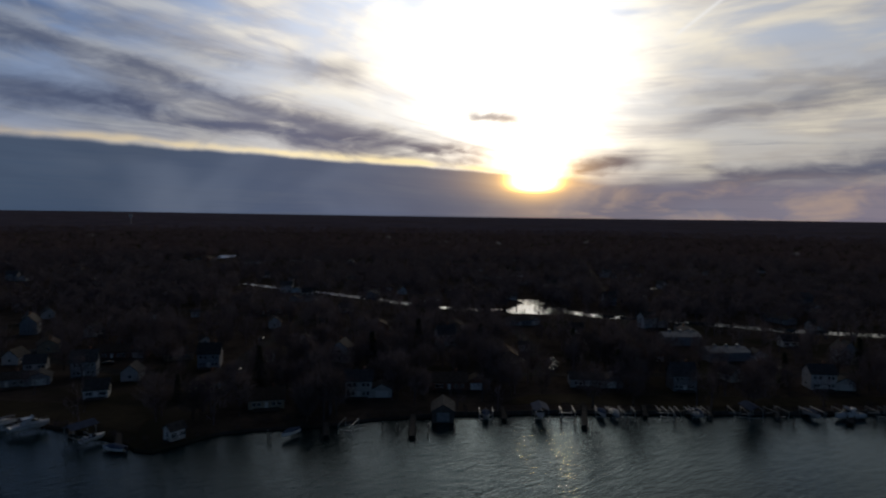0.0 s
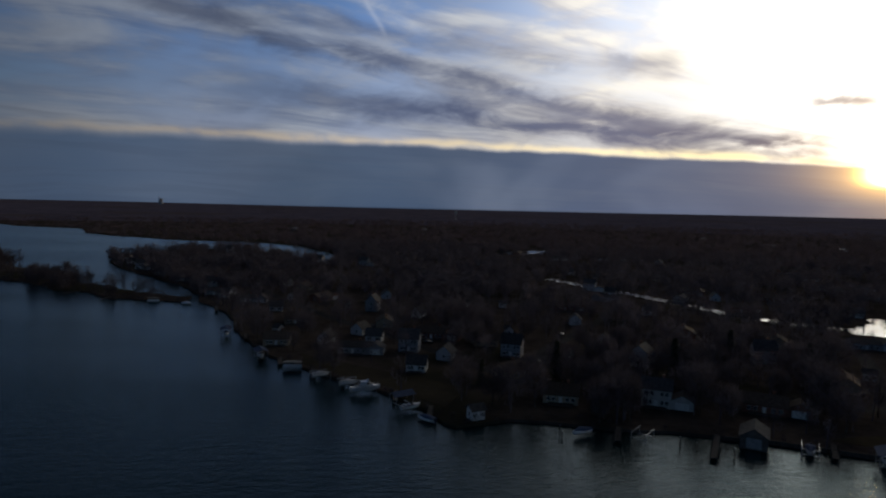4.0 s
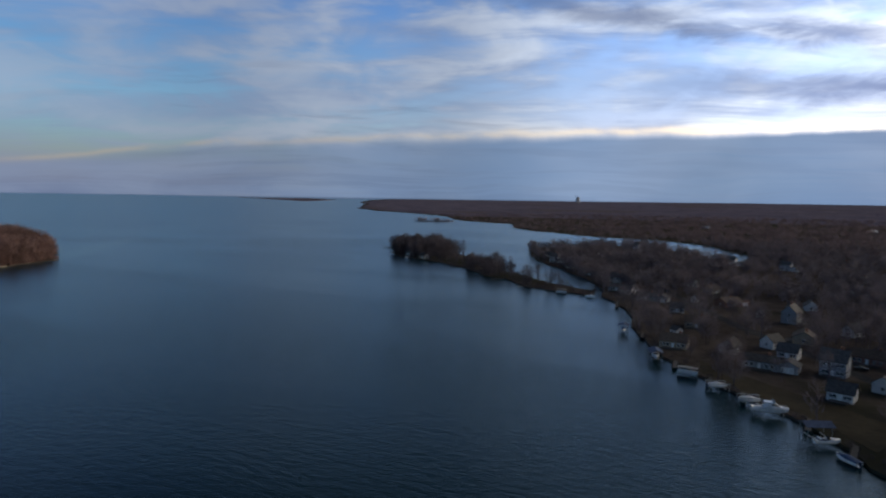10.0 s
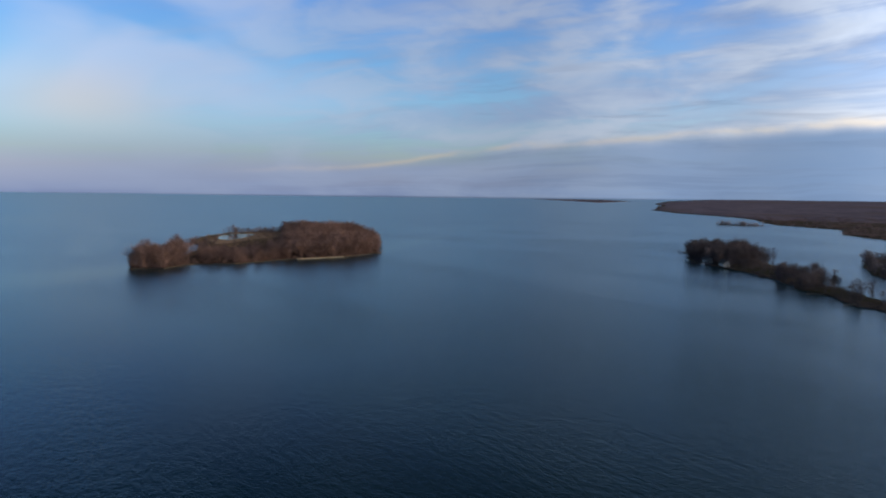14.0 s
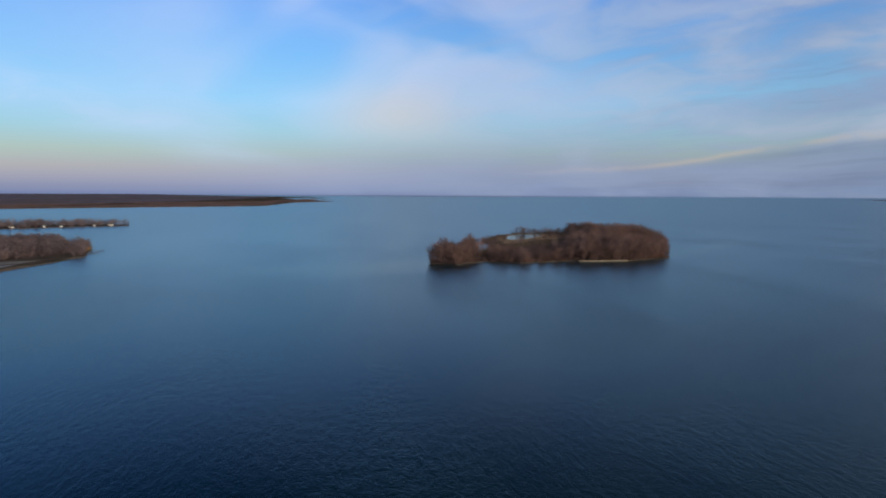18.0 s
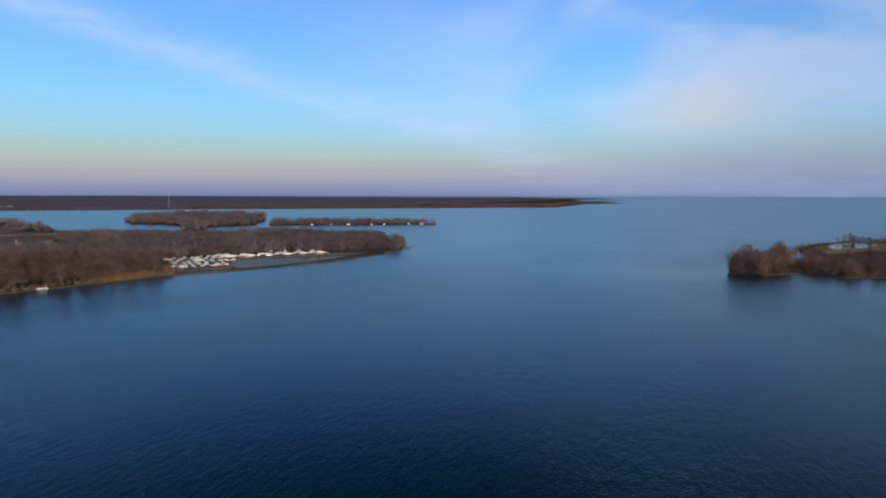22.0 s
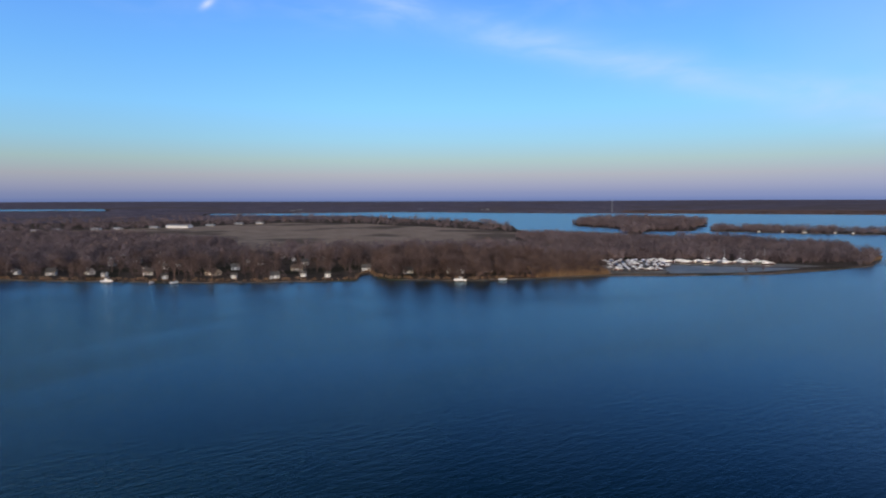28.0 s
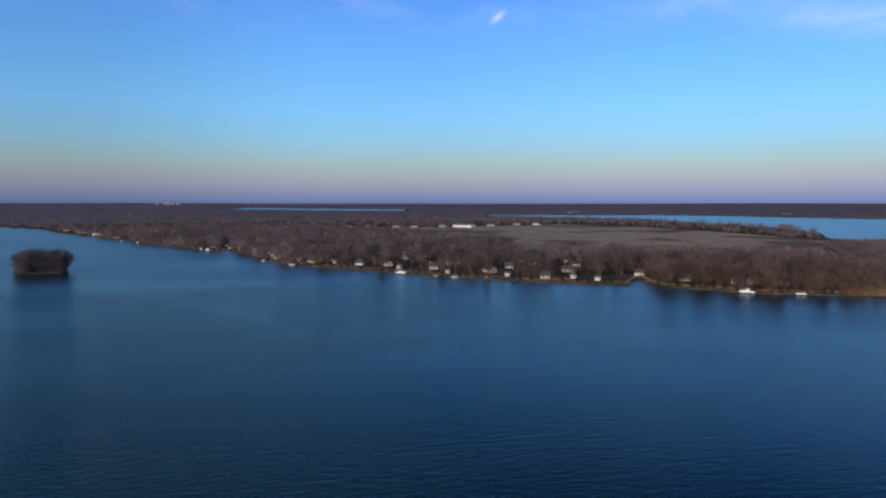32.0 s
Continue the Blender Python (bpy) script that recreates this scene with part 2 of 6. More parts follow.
# low bank of slate cloud with a bright rim
edge = W.add(5.5, W.add(W.mul(warp, 0.9), W.mul(W.sub(W.noise(W.xyz(W.mul(az, 0.28), 0.0, 2.0), 1.0, 3.0, 0.5), 0.5), 0.6)))
edge = W.sub(edge, W.mul(W.step(az, 80.0, 112.0), 2.6))
blur = W.add(W.step(az, 20.0, 90.0, 0.25, 0.9), W.step(az, -9.0, -18.0, 0.0, 1.3))
bank = W.mul(W.step(row, W.add(edge, blur), W.sub(edge, blur)), W.step(az, 124.0, 52.0))
rim = W.mul(W.bell(row, W.add(edge, W.mul(puff, 0.7)), W.add(0.12, W.mul(puff, 0.5))), W.mul(W.mul(W.mul(W.step(az, 113.0, 92.0), W.step(az, -16.0, -9.0)), W.step(az, 70.0, 25.0, 0.42, 0.9)), W.step(el, 0.6, 1.6)))
rim_col = W.mix(W.step(az, 0.0, 40.0), srgb(255, 232, 172), srgb(222, 204, 178))
sky = W.mix(W.mul(rim, W.step(fray, 0.3, 0.62, 0.15, 0.95)), sky, rim_col)
bank_col = W.ramp(W.math("DIVIDE", W.add(az, 40.0), 160.0, clamp=True), [(0.0, srgb(134, 122, 134)), (0.2, srgb(96, 97, 114)), (0.32, srgb(60, 70, 93)), (0.5, srgb(68, 88, 114)), (0.72, srgb(122, 150, 190)), (1.0, srgb(136, 156, 198))])
bank_col = W.mix(W.mul(W.step(soft, 0.4, 0.7), 0.2), bank_col, srgb(140, 150, 170))
bank_col = W.mix(W.mul(W.step(thread, 0.44, 0.62), 0.13), bank_col, srgb(60, 72, 98))
bank_col = W.mix(W.mul(W.mul(W.step(fray2, 0.45, 0.68), W.step(az, -6.0, -14.0)), 0.5), bank_col, srgb(196, 166, 140))
sky = W.mix(W.mul(bank, 0.95), sky, bank_col)

# the sun itself behind thin cloud, cut off by the bank below it
core = W.mul(W.math("EXPONENT", W.mul(W.math("POWER", W.div(sun_far, 1.3), 2.0), -1.0)), W.mul(64.0, W.step(el, 1.9, 3.0)))
aura = W.mul(W.math("EXPONENT", W.mul(W.div(sun_far, 2.1), -1.0)), W.mul(3.2, W.step(el, 0.5, 3.2, 0.22, 1.0)))
flame = W.add(core, aura)
sky = W.mix(1.0, sky, W.mix(1.0, srgb(255, 194, 92), W.xyz(flame, flame, flame), "MULTIPLY"), "ADD")


def trail(a0, e0, a1, e1, width):
    """A short straight vapour trail between two directions."""
    slope = (e1 - e0) / (a1 - a0)
    off = W.sub(el, W.add(e0, W.mul(W.sub(az, a0), slope)))
    return W.mul(W.bell(off, 0.0, width), W.mul(W.step(az, min(a0, a1), min(a0, a1) + 0.8), W.step(az, max(a0, a1), max(a0, a1) - 0.8)))


for spec, strength in (((-19.5, 14.8, -24.5, 18.2, 0.18), 0.5), ((33.0, 14.6, 35.6, 18.0, 0.4), 0.16)):
    sky = W.mix(W.mul(trail(*spec), strength), sky, srgb(245, 245, 245))
# the sky is brighter towards the sunset
LEVELS = ((-40, 2.05), (-10, 2.15), (12, 2.45), (31, 1.85), (48, 1.15), (67, 0.12), (85, -0.36), (95, -0.3), (110, -0.24), (130, 0.0), (185, 0.0), (215, -0.2), (240, -0.6))
stops = W.ramp(W.math("DIVIDE", W.add(az, 40.0), 300.0, clamp=True), [((a0 + 40) / 300, ((ev + 1) / 4,) * 3 + (1,)) for a0, ev in LEVELS], "EASE")
stops = W.sub(W.mul(stops, 4.0), 1.0)
gain = W.math("POWER", 2.0, W.mul(stops, W.step(el, 22.0, 60.0, 1.0, 0.3)))
sky = W.mix(1.0, sky, W.xyz(gain, gain, gain), "MULTIPLY")
# below the horizon: dim distance
sky = W.mix(W.step(el, -0.1, -0.4), sky, srgb(62, 78, 104))
bg = W.node("ShaderNodeBackground")
W.put(bg.inputs["Color"], sky)
W.put(bg.inputs["Strength"], 1.0)
W.put(W.node("ShaderNodeOutputWorld").inputs["Surface"], bg.outputs[0])

sun = new("sun", bpy.data.lights.new("sun", "SUN"))
sun.data.energy, sun.data.angle, sun.data.color = 0.9, radians(1.2), (1.0, 0.68, 0.36)
sun.matrix_world = look((sx * 100, sy * 100, sz * 100), (0, 0, 0))

# ---- materials ----


def material(name, dark, light, size=1.0, rough=0.8, metal=0.0, bump=0.0, spread=0.0, ior=1.45, fine=6.0, third=None, gloss=0.5, thin=0.0):
    """Two-scale mottling between two colours, over the object's own metres; spread: how much whole objects differ; thin: the share of light that
    fine twigs let through."""
    m = bpy.data.materials.new(name)
    m.use_nodes = True
    n = Net(m.node_tree)
    where = n.node("ShaderNodeNewGeometry").outputs["Position"]
    big = n.noise(where, 1.0 / size, 4.0, 0.6, 0.3)
    small = n.noise(where, fine / size, 3.0, 0.6)
    fac = n.step(n.add(n.mul(big, 0.65), n.mul(small, 0.35)), 0.34, 0.66)
    col = n.mix(fac, (*dark, 1), (*light, 1))
    if third:
        col = n.mix(n.step(n.noise(where, 0.23 / size, 3.0, 0.5), 0.52, 0.62), col, (*third, 1))
    if spread:
        rnd = n.node("ShaderNodeObjectInfo").outputs["Random"]
        hsv = n.node("ShaderNodeHueSaturation")
        n.put(hsv.inputs["Value"], n.math("MULTIPLY_ADD", rnd, 2 * spread, 1 - spread))
        n.put(hsv.inputs["Color"], col)
        col = hsv.outputs[0]
    p = n.node("ShaderNodeBsdfPrincipled")
    n.put(p.inputs["Base Color"], col)
    n.put(p.inputs["Roughness"], n.math("MULTIPLY_ADD", small, 0.16, rough - 0.08, clamp=True))
    n.put(p.inputs["Metallic"], metal)
    n.put(p.inputs["IOR"], ior)
    n.put(p.inputs["Specular IOR Level"], gloss)
    if bump:
        b = n.node("ShaderNodeBump")
        n.put(b.inputs["Strength"], 0.6)
        n.put(b.inputs["Distance"], bump)
        n.put(b.inputs["Height"], small)
        n.put(p.inputs["Normal"], b.outputs[0])
    surface = p.outputs[0]
    if thin:
        through_twigs = n.node("ShaderNodeBsdfTranslucent")
        n.put(through_twigs.inputs["Color"], col)
        both = n.node("ShaderNodeMixShader")
        n.put(both.inputs[0], thin)
        n.put(both.inputs[1], surface)
        n.put(both.inputs[2], through_twigs.outputs[0])
        surface = both.outputs[0]
    n.put(n.node("ShaderNodeOutputMaterial").inputs["Surface"], surface)
    return m


SLICKS = ((-470, -245, -370, -330, 46), (-480, -225, -360, -280, 30), (-650, -62, -900, -8, 22), (459, -285, 383, -268, 10), (383, -268, 312, -265, 10), (312, -265, 245, -245, 9), (245, -245, 184, -218, 8))     # ends of each streak and its half width


def water_material(name="lake_water", waves=1.0):
    m = bpy.data.materials.new(name)
    m.use_nodes = True
    n = Net(m.node_tree)
    where = n.node("ShaderNodeNewGeometry").outputs["Position"]
    s = n.node("ShaderNodeSeparateXYZ")
    n.put(s.inputs[0], where)
    x, y, _ = s.outputs
    # wind waves run from the south-west; crests are long across the wind
    u = n.add(n.mul(x, 0.8), n.mul(y, 0.6))
    v = n.sub(n.mul(y, 0.8), n.mul(x, 0.6))
    swell = n.noise(n.xyz(n.mul(u, 0.20), n.mul(v, 0.52), 0.0), 1.0, 3.0, 0.55, 0.1)
    ripple = n.noise(n.xyz(n.mul(u, 0.8), n.mul(v, 2.0), 4.0), 1.0, 3.0, 0.55, 0.3)
    gusts = n.noise(n.xyz(n.mul(u, 0.004), n.mul(v, 0.009), 1.0), 1.0, 2.0, 0.5, 0.6)
    # smooth streaks in the lee of the islands, and an old wake
    slick = 0.0
    for ax, ay, bx, by, wide in SLICKS if waves > 0.5 else ():
        ln = math.hypot(bx - ax, by - ay)
        dx, dy = (bx - ax) / ln, (by - ay) / ln
        rx, ry = n.sub(x, ax), n.sub(y, ay)
        along = n.add(n.mul(rx, dx), n.mul(ry, dy))
        past = n.sub(along, n.math("MINIMUM", n.math("MAXIMUM", along, 0.0), ln))
        off = n.sub(n.mul(ry, dx), n.mul(rx, dy))
        gap = n.math("SQRT", n.add(n.mul(past, past), n.mul(off, off)))
        slick = n.math("MAXIMUM", slick, n.step(gap, wide * 1.3, 0.0))
    slick = n.mul(slick, n.step(gusts, 0.25, 0.55, 0.5, 1.0)) if waves > 0.5 else 0.0
    height = n.add(n.mul(swell, 0.85), n.mul(ripple, 0.5))
    b = n.node("ShaderNodeBump")
    n.put(b.inputs["Strength"], n.mul(n.step(gusts, 0.36, 0.66, 0.4, 1.0), n.sub(1.0, n.mul(slick, 0.4))))
    n.put(b.inputs["Distance"], 0.29 * waves)
    n.put(b.inputs["Height"], height)
    # the body of the water, and the sky's reflection over it, stronger at a flat view
    body = n.node("ShaderNodeBsdfDiffuse")
    n.put(body.inputs["Color"], n.mix(n.step(gusts, 0.3, 0.7), (0.0012, 0.016, 0.021, 1), (0.0018, 0.020, 0.025, 1)))
    facing = n.node("ShaderNodeLayerWeight").outputs["Facing"]
    gloss = n.node("ShaderNodeBsdfGlossy")
    n.put(gloss.inputs["Color"], (0.60, 0.74, 0.82, 1) if waves > 0.5 else (0.9, 0.95, 1.0, 1))
    n.put(gloss.inputs["Roughness"], n.mul(n.sub(1.0, n.mul(slick, 0.22)), n.step(facing, 0.55, 0.97, 0.03 + 0.07 * waves, 0.04 + 0.18 * waves)))
    n.put(gloss.inputs["Normal"], b.outputs[0])
    fresnel = n.node("ShaderNodeFresnel")
    n.put(fresnel.inputs["IOR"], 1.33)
    n.put(fresnel.inputs["Normal"], b.outputs[0])
    both = n.node("ShaderNodeMixShader")
    n.put(both.inputs[0], n.math("MINIMUM", fresnel.outputs[0], 0.64))
    n.put(both.inputs[1], body.outputs[0])
    n.put(both.inputs[2], gloss.outputs[0])
    n.put(n.node("ShaderNodeOutputMaterial").inputs["Surface"], both.outputs[0])
    return m


WATER = water_material()
WATER_CALM = water_material("sheltered_water", 0.06)
GROUND = material("winter_ground", (0.062, 0.050, 0.044), (0.125, 0.102, 0.086), 14.0, 0.95, bump=0.2, third=(0.052, 0.050, 0.036), gloss=0.0)
WOODLAND = material("woodland_floor", (0.055, 0.042, 0.037), (0.105, 0.080, 0.066), 30.0, 0.95, third=(0.075, 0.056, 0.04), gloss=0.0)
FIELD = material("stubble_field", (0.30, 0.228, 0.180), (0.45, 0.350, 0.278), 40.0, 0.95, third=(0.17, 0.135, 0.112), gloss=0.0)
MARSH = material("dry_marsh_grass", (0.16, 0.102, 0.085), (0.27, 0.175, 0.145), 60.0, 0.95, third=(0.10, 0.07, 0.06), gloss=0.0)
REED_BED = material("reed_bed", (0.32, 0.215, 0.150), (0.48, 0.335, 0.240), 30.0, 0.95, third=(0.22, 0.15, 0.105), gloss=0.0)
LAWN = material("dormant_lawn", (0.036, 0.030, 0.017), (0.072, 0.056, 0.032), 9.0, 0.95, bump=0.05, gloss=0.08)
SAND = material("beach_sand", (0.16, 0.13, 0.10), (0.30, 0.25, 0.19), 4.0, 0.9)
ICE = material("thin_ice", (0.15, 0.155, 0.155), (0.25, 0.25, 0.245), 16.0, 0.5, gloss=0.2)
ASPHALT = material("asphalt", (0.040, 0.040, 0.042), (0.075, 0.073, 0.070), 6.0, 0.95, gloss=0.03)
GRAVEL = material("gravel", (0.13, 0.12, 0.105), (0.24, 0.22, 0.19), 5.0, 0.95)
REED = material("reeds", (0.24, 0.155, 0.090), (0.42, 0.285, 0.180), 10.0, 0.95, fine=3.0, gloss=0.0, thin=0.3)
BARK = material("bark", (0.06, 0.046, 0.038), (0.14, 0.11, 0.09), 1.5, 0.95, spread=0.3, gloss=0.08)
TWIGS = material("bare_twigs", (0.080, 0.071, 0.080), (0.174, 0.150, 0.164), 16.0, 0.95, fine=3.0, spread=0.3, gloss=0.08, thin=0.25)
TWIGS_BROWN = material("brown_twigs", (0.090, 0.062, 0.056), (0.190, 0.134, 0.118), 16.0, 0.95, fine=3.0, gloss=0.08, thin=0.25)
TWIGS_RED = material("russet_twigs", (0.120, 0.080, 0.074), (0.26, 0.172, 0.156), 18.0, 0.95, fine=3.0, gloss=0.08, thin=0.25)
# far woods: distance haze put into the base colour, paler and more mauve
TWIGS_FAR_HAZY = material("hazy_far_twigs", (0.130, 0.102, 0.108), (0.245, 0.190, 0.195), 60.0, 0.95, fine=4.0, gloss=0.08, thin=0.25)
# towards the horizon the twigs' own colour is painted bluer, as haze
TWIGS_HORIZON_HAZY = material("hazy_horizon_twigs", (0.150, 0.136, 0.168), (0.22, 0.195, 0.235), 140.0, 0.98, fine=4.0, gloss=0.0, thin=0.25)
# canopy colour with blue-grey airlight mixed in, since no real haze is rendered
CANOPY_HAZY = material("hazy_far_canopy", (0.118, 0.105, 0.138), (0.195, 0.170, 0.208), 110.0, 0.98, fine=5.0, third=(0.15, 0.125, 0.135), gloss=0.0)
NEEDLES = material("needles", (0.012, 0.020, 0.012), (0.030, 0.042, 0.024), 2.0, 0.9, gloss=0.08)

# ---- the lake and the land ----
EYE_H = 60.0


def rise(r):
    """Past 2 km the ground comes up slightly, so that the low distance closes at the true horizon."""
    r = np.asarray(r, float)
    q = np.maximum(1500.0, 1500.0 + (r - 2000.0) * 3400.0 / 2900.0)
    return np.where(r > 2000.0, EYE_H + r * (17.0 * ((q - 1500.0) / 3400.0) ** 2 - 45.0) / q, 0.0)


def mesh_of(name, verts, faces, mat=None, smooth=False):
    me = bpy.data.meshes.new(name)
    me.from_pydata([tuple(v) for v in verts], [], [tuple(f) for f in faces])
    if mat:
        me.materials.append(mat)
    if smooth:
        me.polygons.foreach_set("use_smooth", [True] * len(me.polygons))
    me.update()
    return me


def lake():
    """One sheet: a flat disc, then rings that follow the far rise to the horizon."""
    radii = [2000.0] + list(np.linspace(2150, 5600, 26))
    n = 128
    verts, faces = [], []
    for r in radii:
        z = float(rise(r))
        for k in range(n):
            a = 2 * math.pi * k / n
            verts.append((r * math.cos(a), r * math.sin(a), z))
    faces.append(tuple(range(n)))
    for i in range(len(radii) - 1):
        a, b = i * n, (i + 1) * n
        for k in range(n):
            faces.append((a + k, b + k, b + (k + 1) % n, a + (k + 1) % n))
    ob = new("water", mesh_of("water", verts, faces, WATER))
    return tagged(ob, "dark blue-green lake water with small wind ripples", "lake", kind="structure")


lake()


def rough_line(points, rng, wobble=0.09, closed=True):
    """A coastline: the straight stretches are broken up by midpoint displacement."""
    out = []
    n = len(points)
    for i in range(n if closed else n - 1):
        a, b = np.array(points[i], float), np.array(points[(i + 1) % n], float)

        def split(p, q, depth):
            d = np.linalg.norm(q - p)
            r = np.linalg.norm((p + q) / 2)
            if depth == 0 or d < max(4.0, r * 0.02) or r > 4000:
                return [p]
            side = np.array([-(q - p)[1], (q - p)[0]])
            m = (p + q) / 2 + side * rng.uniform(-wobble, wobble)
            return split(p, m, depth - 1) + split(m, q, depth - 1)
        out += split(a, b, 5)
    return np.array(out)


def inside(poly, pts):
    x, y = pts[:, 0], pts[:, 1]
    px, py = poly[:, 0], poly[:, 1]
    qx, qy = np.roll(px, -1), np.roll(py, -1)
    hit = np.zeros(len(pts), bool)
    for a, b, c, d in zip(px, py, qx, qy):
        if b != d:
            hit ^= ((b > y) != (d > y)) & (x < (c - a) * (y - b) / (d - b) + a)
    return hit


def arc(radius, a0, a1, step):
    n = max(2, int(abs(a1 - a0) / step))
    return [(-radius * math.sin(radians(a0 + (a1 - a0) * k / n)), radius * math.cos(radians(a0 + (a1 - a0) * k / n))) for k in range(n + 1)]


from mathutils.geometry import delaunay_2d_cdt


def land(name, outline, mat, height, label, category, seed=1, wobble=0.09, skirt=1.2, kind="structure"):
    """A sheet of ground inside a coastline, its border turned down into the water. Returns the outline."""
    rng = np.random.default_rng(seed)
    line = rough_line(outline, rng, wobble)
    n = len(line)
    rad = np.linalg.norm(line, axis=1)
    # inner points, denser near the middle of the place
    lo, hi = line.min(0), line.max(0)
    inner = []
    a = np.linspace(0, 2 * math.pi, 80, endpoint=False)
    for r in list(np.geomspace(160, 2000, 14)) + list(np.linspace(2200, 5500, 18)):
        inner.append(np.stack([r * np.cos(a), r * np.sin(a)], 1))
    inner = np.concatenate(inner)
    inner = inner[inside(line, inner)]
    pts = np.concatenate([line, inner])
    edges = [(i, (i + 1) % n) for i in range(n)]
    v, _, f, *_ = delaunay_2d_cdt([Vector(p) for p in pts], edges, [], 1, 0.01)
    v = np.array([tuple(p) for p in v])
    z = rise(np.linalg.norm(v, axis=1)) + height
    verts = [(p[0], p[1], q) for p, q in zip(v, z)]
    faces = [tuple(t) for t in f]
    base = len(verts)
    for p in line:
        q = float(rise(np.linalg.norm(p)))
        verts += [(p[0], p[1], q + height), (p[0], p[1], q + height - skirt)]
    for i in range(n):
        j = (i + 1) % n
        faces.append((base + 2 * i, base + 2 * i + 1, base + 2 * j + 1, base + 2 * j))
    me = mesh_of(name, verts, faces, mat)
    bm = bmesh.new()
    bm.from_mesh(me)
    for face in bm.faces:
        if abs(face.normal.z) > 0.5 and face.normal.z < 0:
            face.normal_flip()
    bm.to_mesh(me)
    bm.free()
    ob = new(name, me)
    tagged(ob, label, category, kind=kind)
    return line


SHORE_WEST = [(1983, 436), (560, 220), (140, 191), (116, 189), (92, 188), (71, 187.5), (52, 187), (38.7, 187), (20, 185), (4, 183.5), (-9.3, 180), (-22.7, 176), (-34.7, 171), (-48, 168),
              (-61, 163), (-71, 151), (-76, 152), (-85, 159), (-107, 168), (-128, 172), (-148, 177), (-168, 183), (-195, 199), (-219, 213), (-256, 243), (-296, 260),
              (-317, 279), (-347, 295), (-395, 313), (-453, 333), (-528, 365), (-607, 412), (-627, 453)]
BAY_WEST = [(-624, 533), (-587, 587), (-507, 567), (-407, 523), (-435, 580), (-595, 685), (-701, 693), (-817, 651), (-939, 655), (-1060, 676), (-1223, 771), (-1389, 740),
            (-1816, 863), (-1984, 837), (-2181, 788), (-2484, 808)]
WEST = SHORE_WEST + BAY_WEST + [(-2816, 935), (-4300, 1500)] + arc(5590, 67, -75, 3)
EAST = [(-401, -593), (-373, -559), (-320, -528), (-249, -499), (-168, -489), (-123, -488), (-85, -477), (-34.7, -461), (4, -455), (50.7, -460), (64, -477), (72, -499), (77, -488), (76, -455),
        (124, -449), (169, -443), (223, -443), (271, -451), (332, -455), (389, -461), (453, -485), (531, -541), (633, -567), (791, -607), (1028, -680),
        (1319, -788), (1583, -843), (2194, -975), (3147, -1194)] + arc(5590, 250, 142, 3)
EAST += [(-r * math.sin(radians(a)), r * math.cos(radians(a))) for r, a in ((5000, 135), (4640, 127.2), (4560, 127.0), (4180, 131))]
EAST += [(-2697, -1974), (-2343, -1964), (-2166, -1870), (-1903, -1718), (-1506, -1926), (-1167, -2078), (-877, -2192), (-556, -2288), (114, -2477), (341, -2486), (916, -2290),
         (901, -2183), (327, -2107), (133, -1867), (-80, -1573), (-127, -1147), (-240, -1053), (-400, -880), (-467, -760), (-447, -653)]
SPIT = [(-680, 265), (-599, 241), (-536, 243), (-476, 248), (-415, 241), (-363, 241), (-327, 245), (-301, 255), (-315, 271), (-359, 265), (-400, 271), (-464, 287), (-555, 300), (-640, 315), (-687, 296)]
ISLAND = [(-476, -240), (-479, -215), (-515, -205), (-519, -172), (-560, -139), (-585, -95), (-636, -61), (-707, -69), (-853, -113), (-960, -173), (-987, -253), (-907, -320), (-800, -315),
          (-693, -273), (-595, -243), (-547, -256)]
ISLE = [(550, -299), (537, -311), (527, -322), (537, -335), (557, -333), (568, -317), (562, -303)]
MID_ISLE = [(-274, -1361), (-317, -1260), (-284, -1066), (-304, -1046), (-336, -1131), (-385, -1161), (-442, -1158), (-522, -1320), (-590, -1480), (-640, -1640), (-573, -1773), (-445, -1800), (-340, -1650), (-285, -1520)]
MID_POINT = [(-467, -1149), (-587, -1069), (-703, -1027), (-747, -993), (-780, -1033), (-693, -1147), (-627, -1240), (-533, -1253), (-487, -1207)]
ISLET = [(-1387, 600), (-1333, 663), (-1360, 693), (-1420, 627)]
HEADLAND = [(-3750, 900), (-4250, 820), (-4700, 700), (-4850, 640), (-4800, 1150), (-4300, 1250)]

L_WEST = land("ground_west", WEST, GROUND, 0.8, "brown winter ground between bare trees along the lake shore", "ground", 11, 0.05)
L_EAST = land("ground_east", EAST, GROUND, 0.7, "brown winter ground of the far lake shore", "ground", 12, 0.05)
L_SPIT = land("ground_spit", SPIT, GROUND, 0.7, "narrow wooded spit of land reaching into the lake", "peninsula", 13, 0.12)
L_ISLAND = land("island", ISLAND, WOODLAND, 0.7, "wooded island with a low brown shore", "island", 14, 0.10)
L_ISLE = land("small_island", ISLE, WOODLAND, 0.6, "tiny wooded island alone in the lake", "island", 15, 0.10)
L_MID = land("middle_island", MID_ISLE, WOODLAND, 0.6, "low wooded island in the far bay", "island", 16, 0.10)
L_POINT = land("middle_point", MID_POINT, GROUND, 0.6, "low point of land lined with houses and trees", "peninsula", 17, 0.10)
L_ISLET = land("islet", ISLET, WOODLAND, 0.5, "low islet off the far shore", "island", 18, 0.10)
# the headland looks faint through the haze-tinted canopy colour
L_HEAD = land("headland", HEADLAND, CANOPY_HAZY, 0.5, "faint low headland on the horizon", "headland", 19, 0.05)


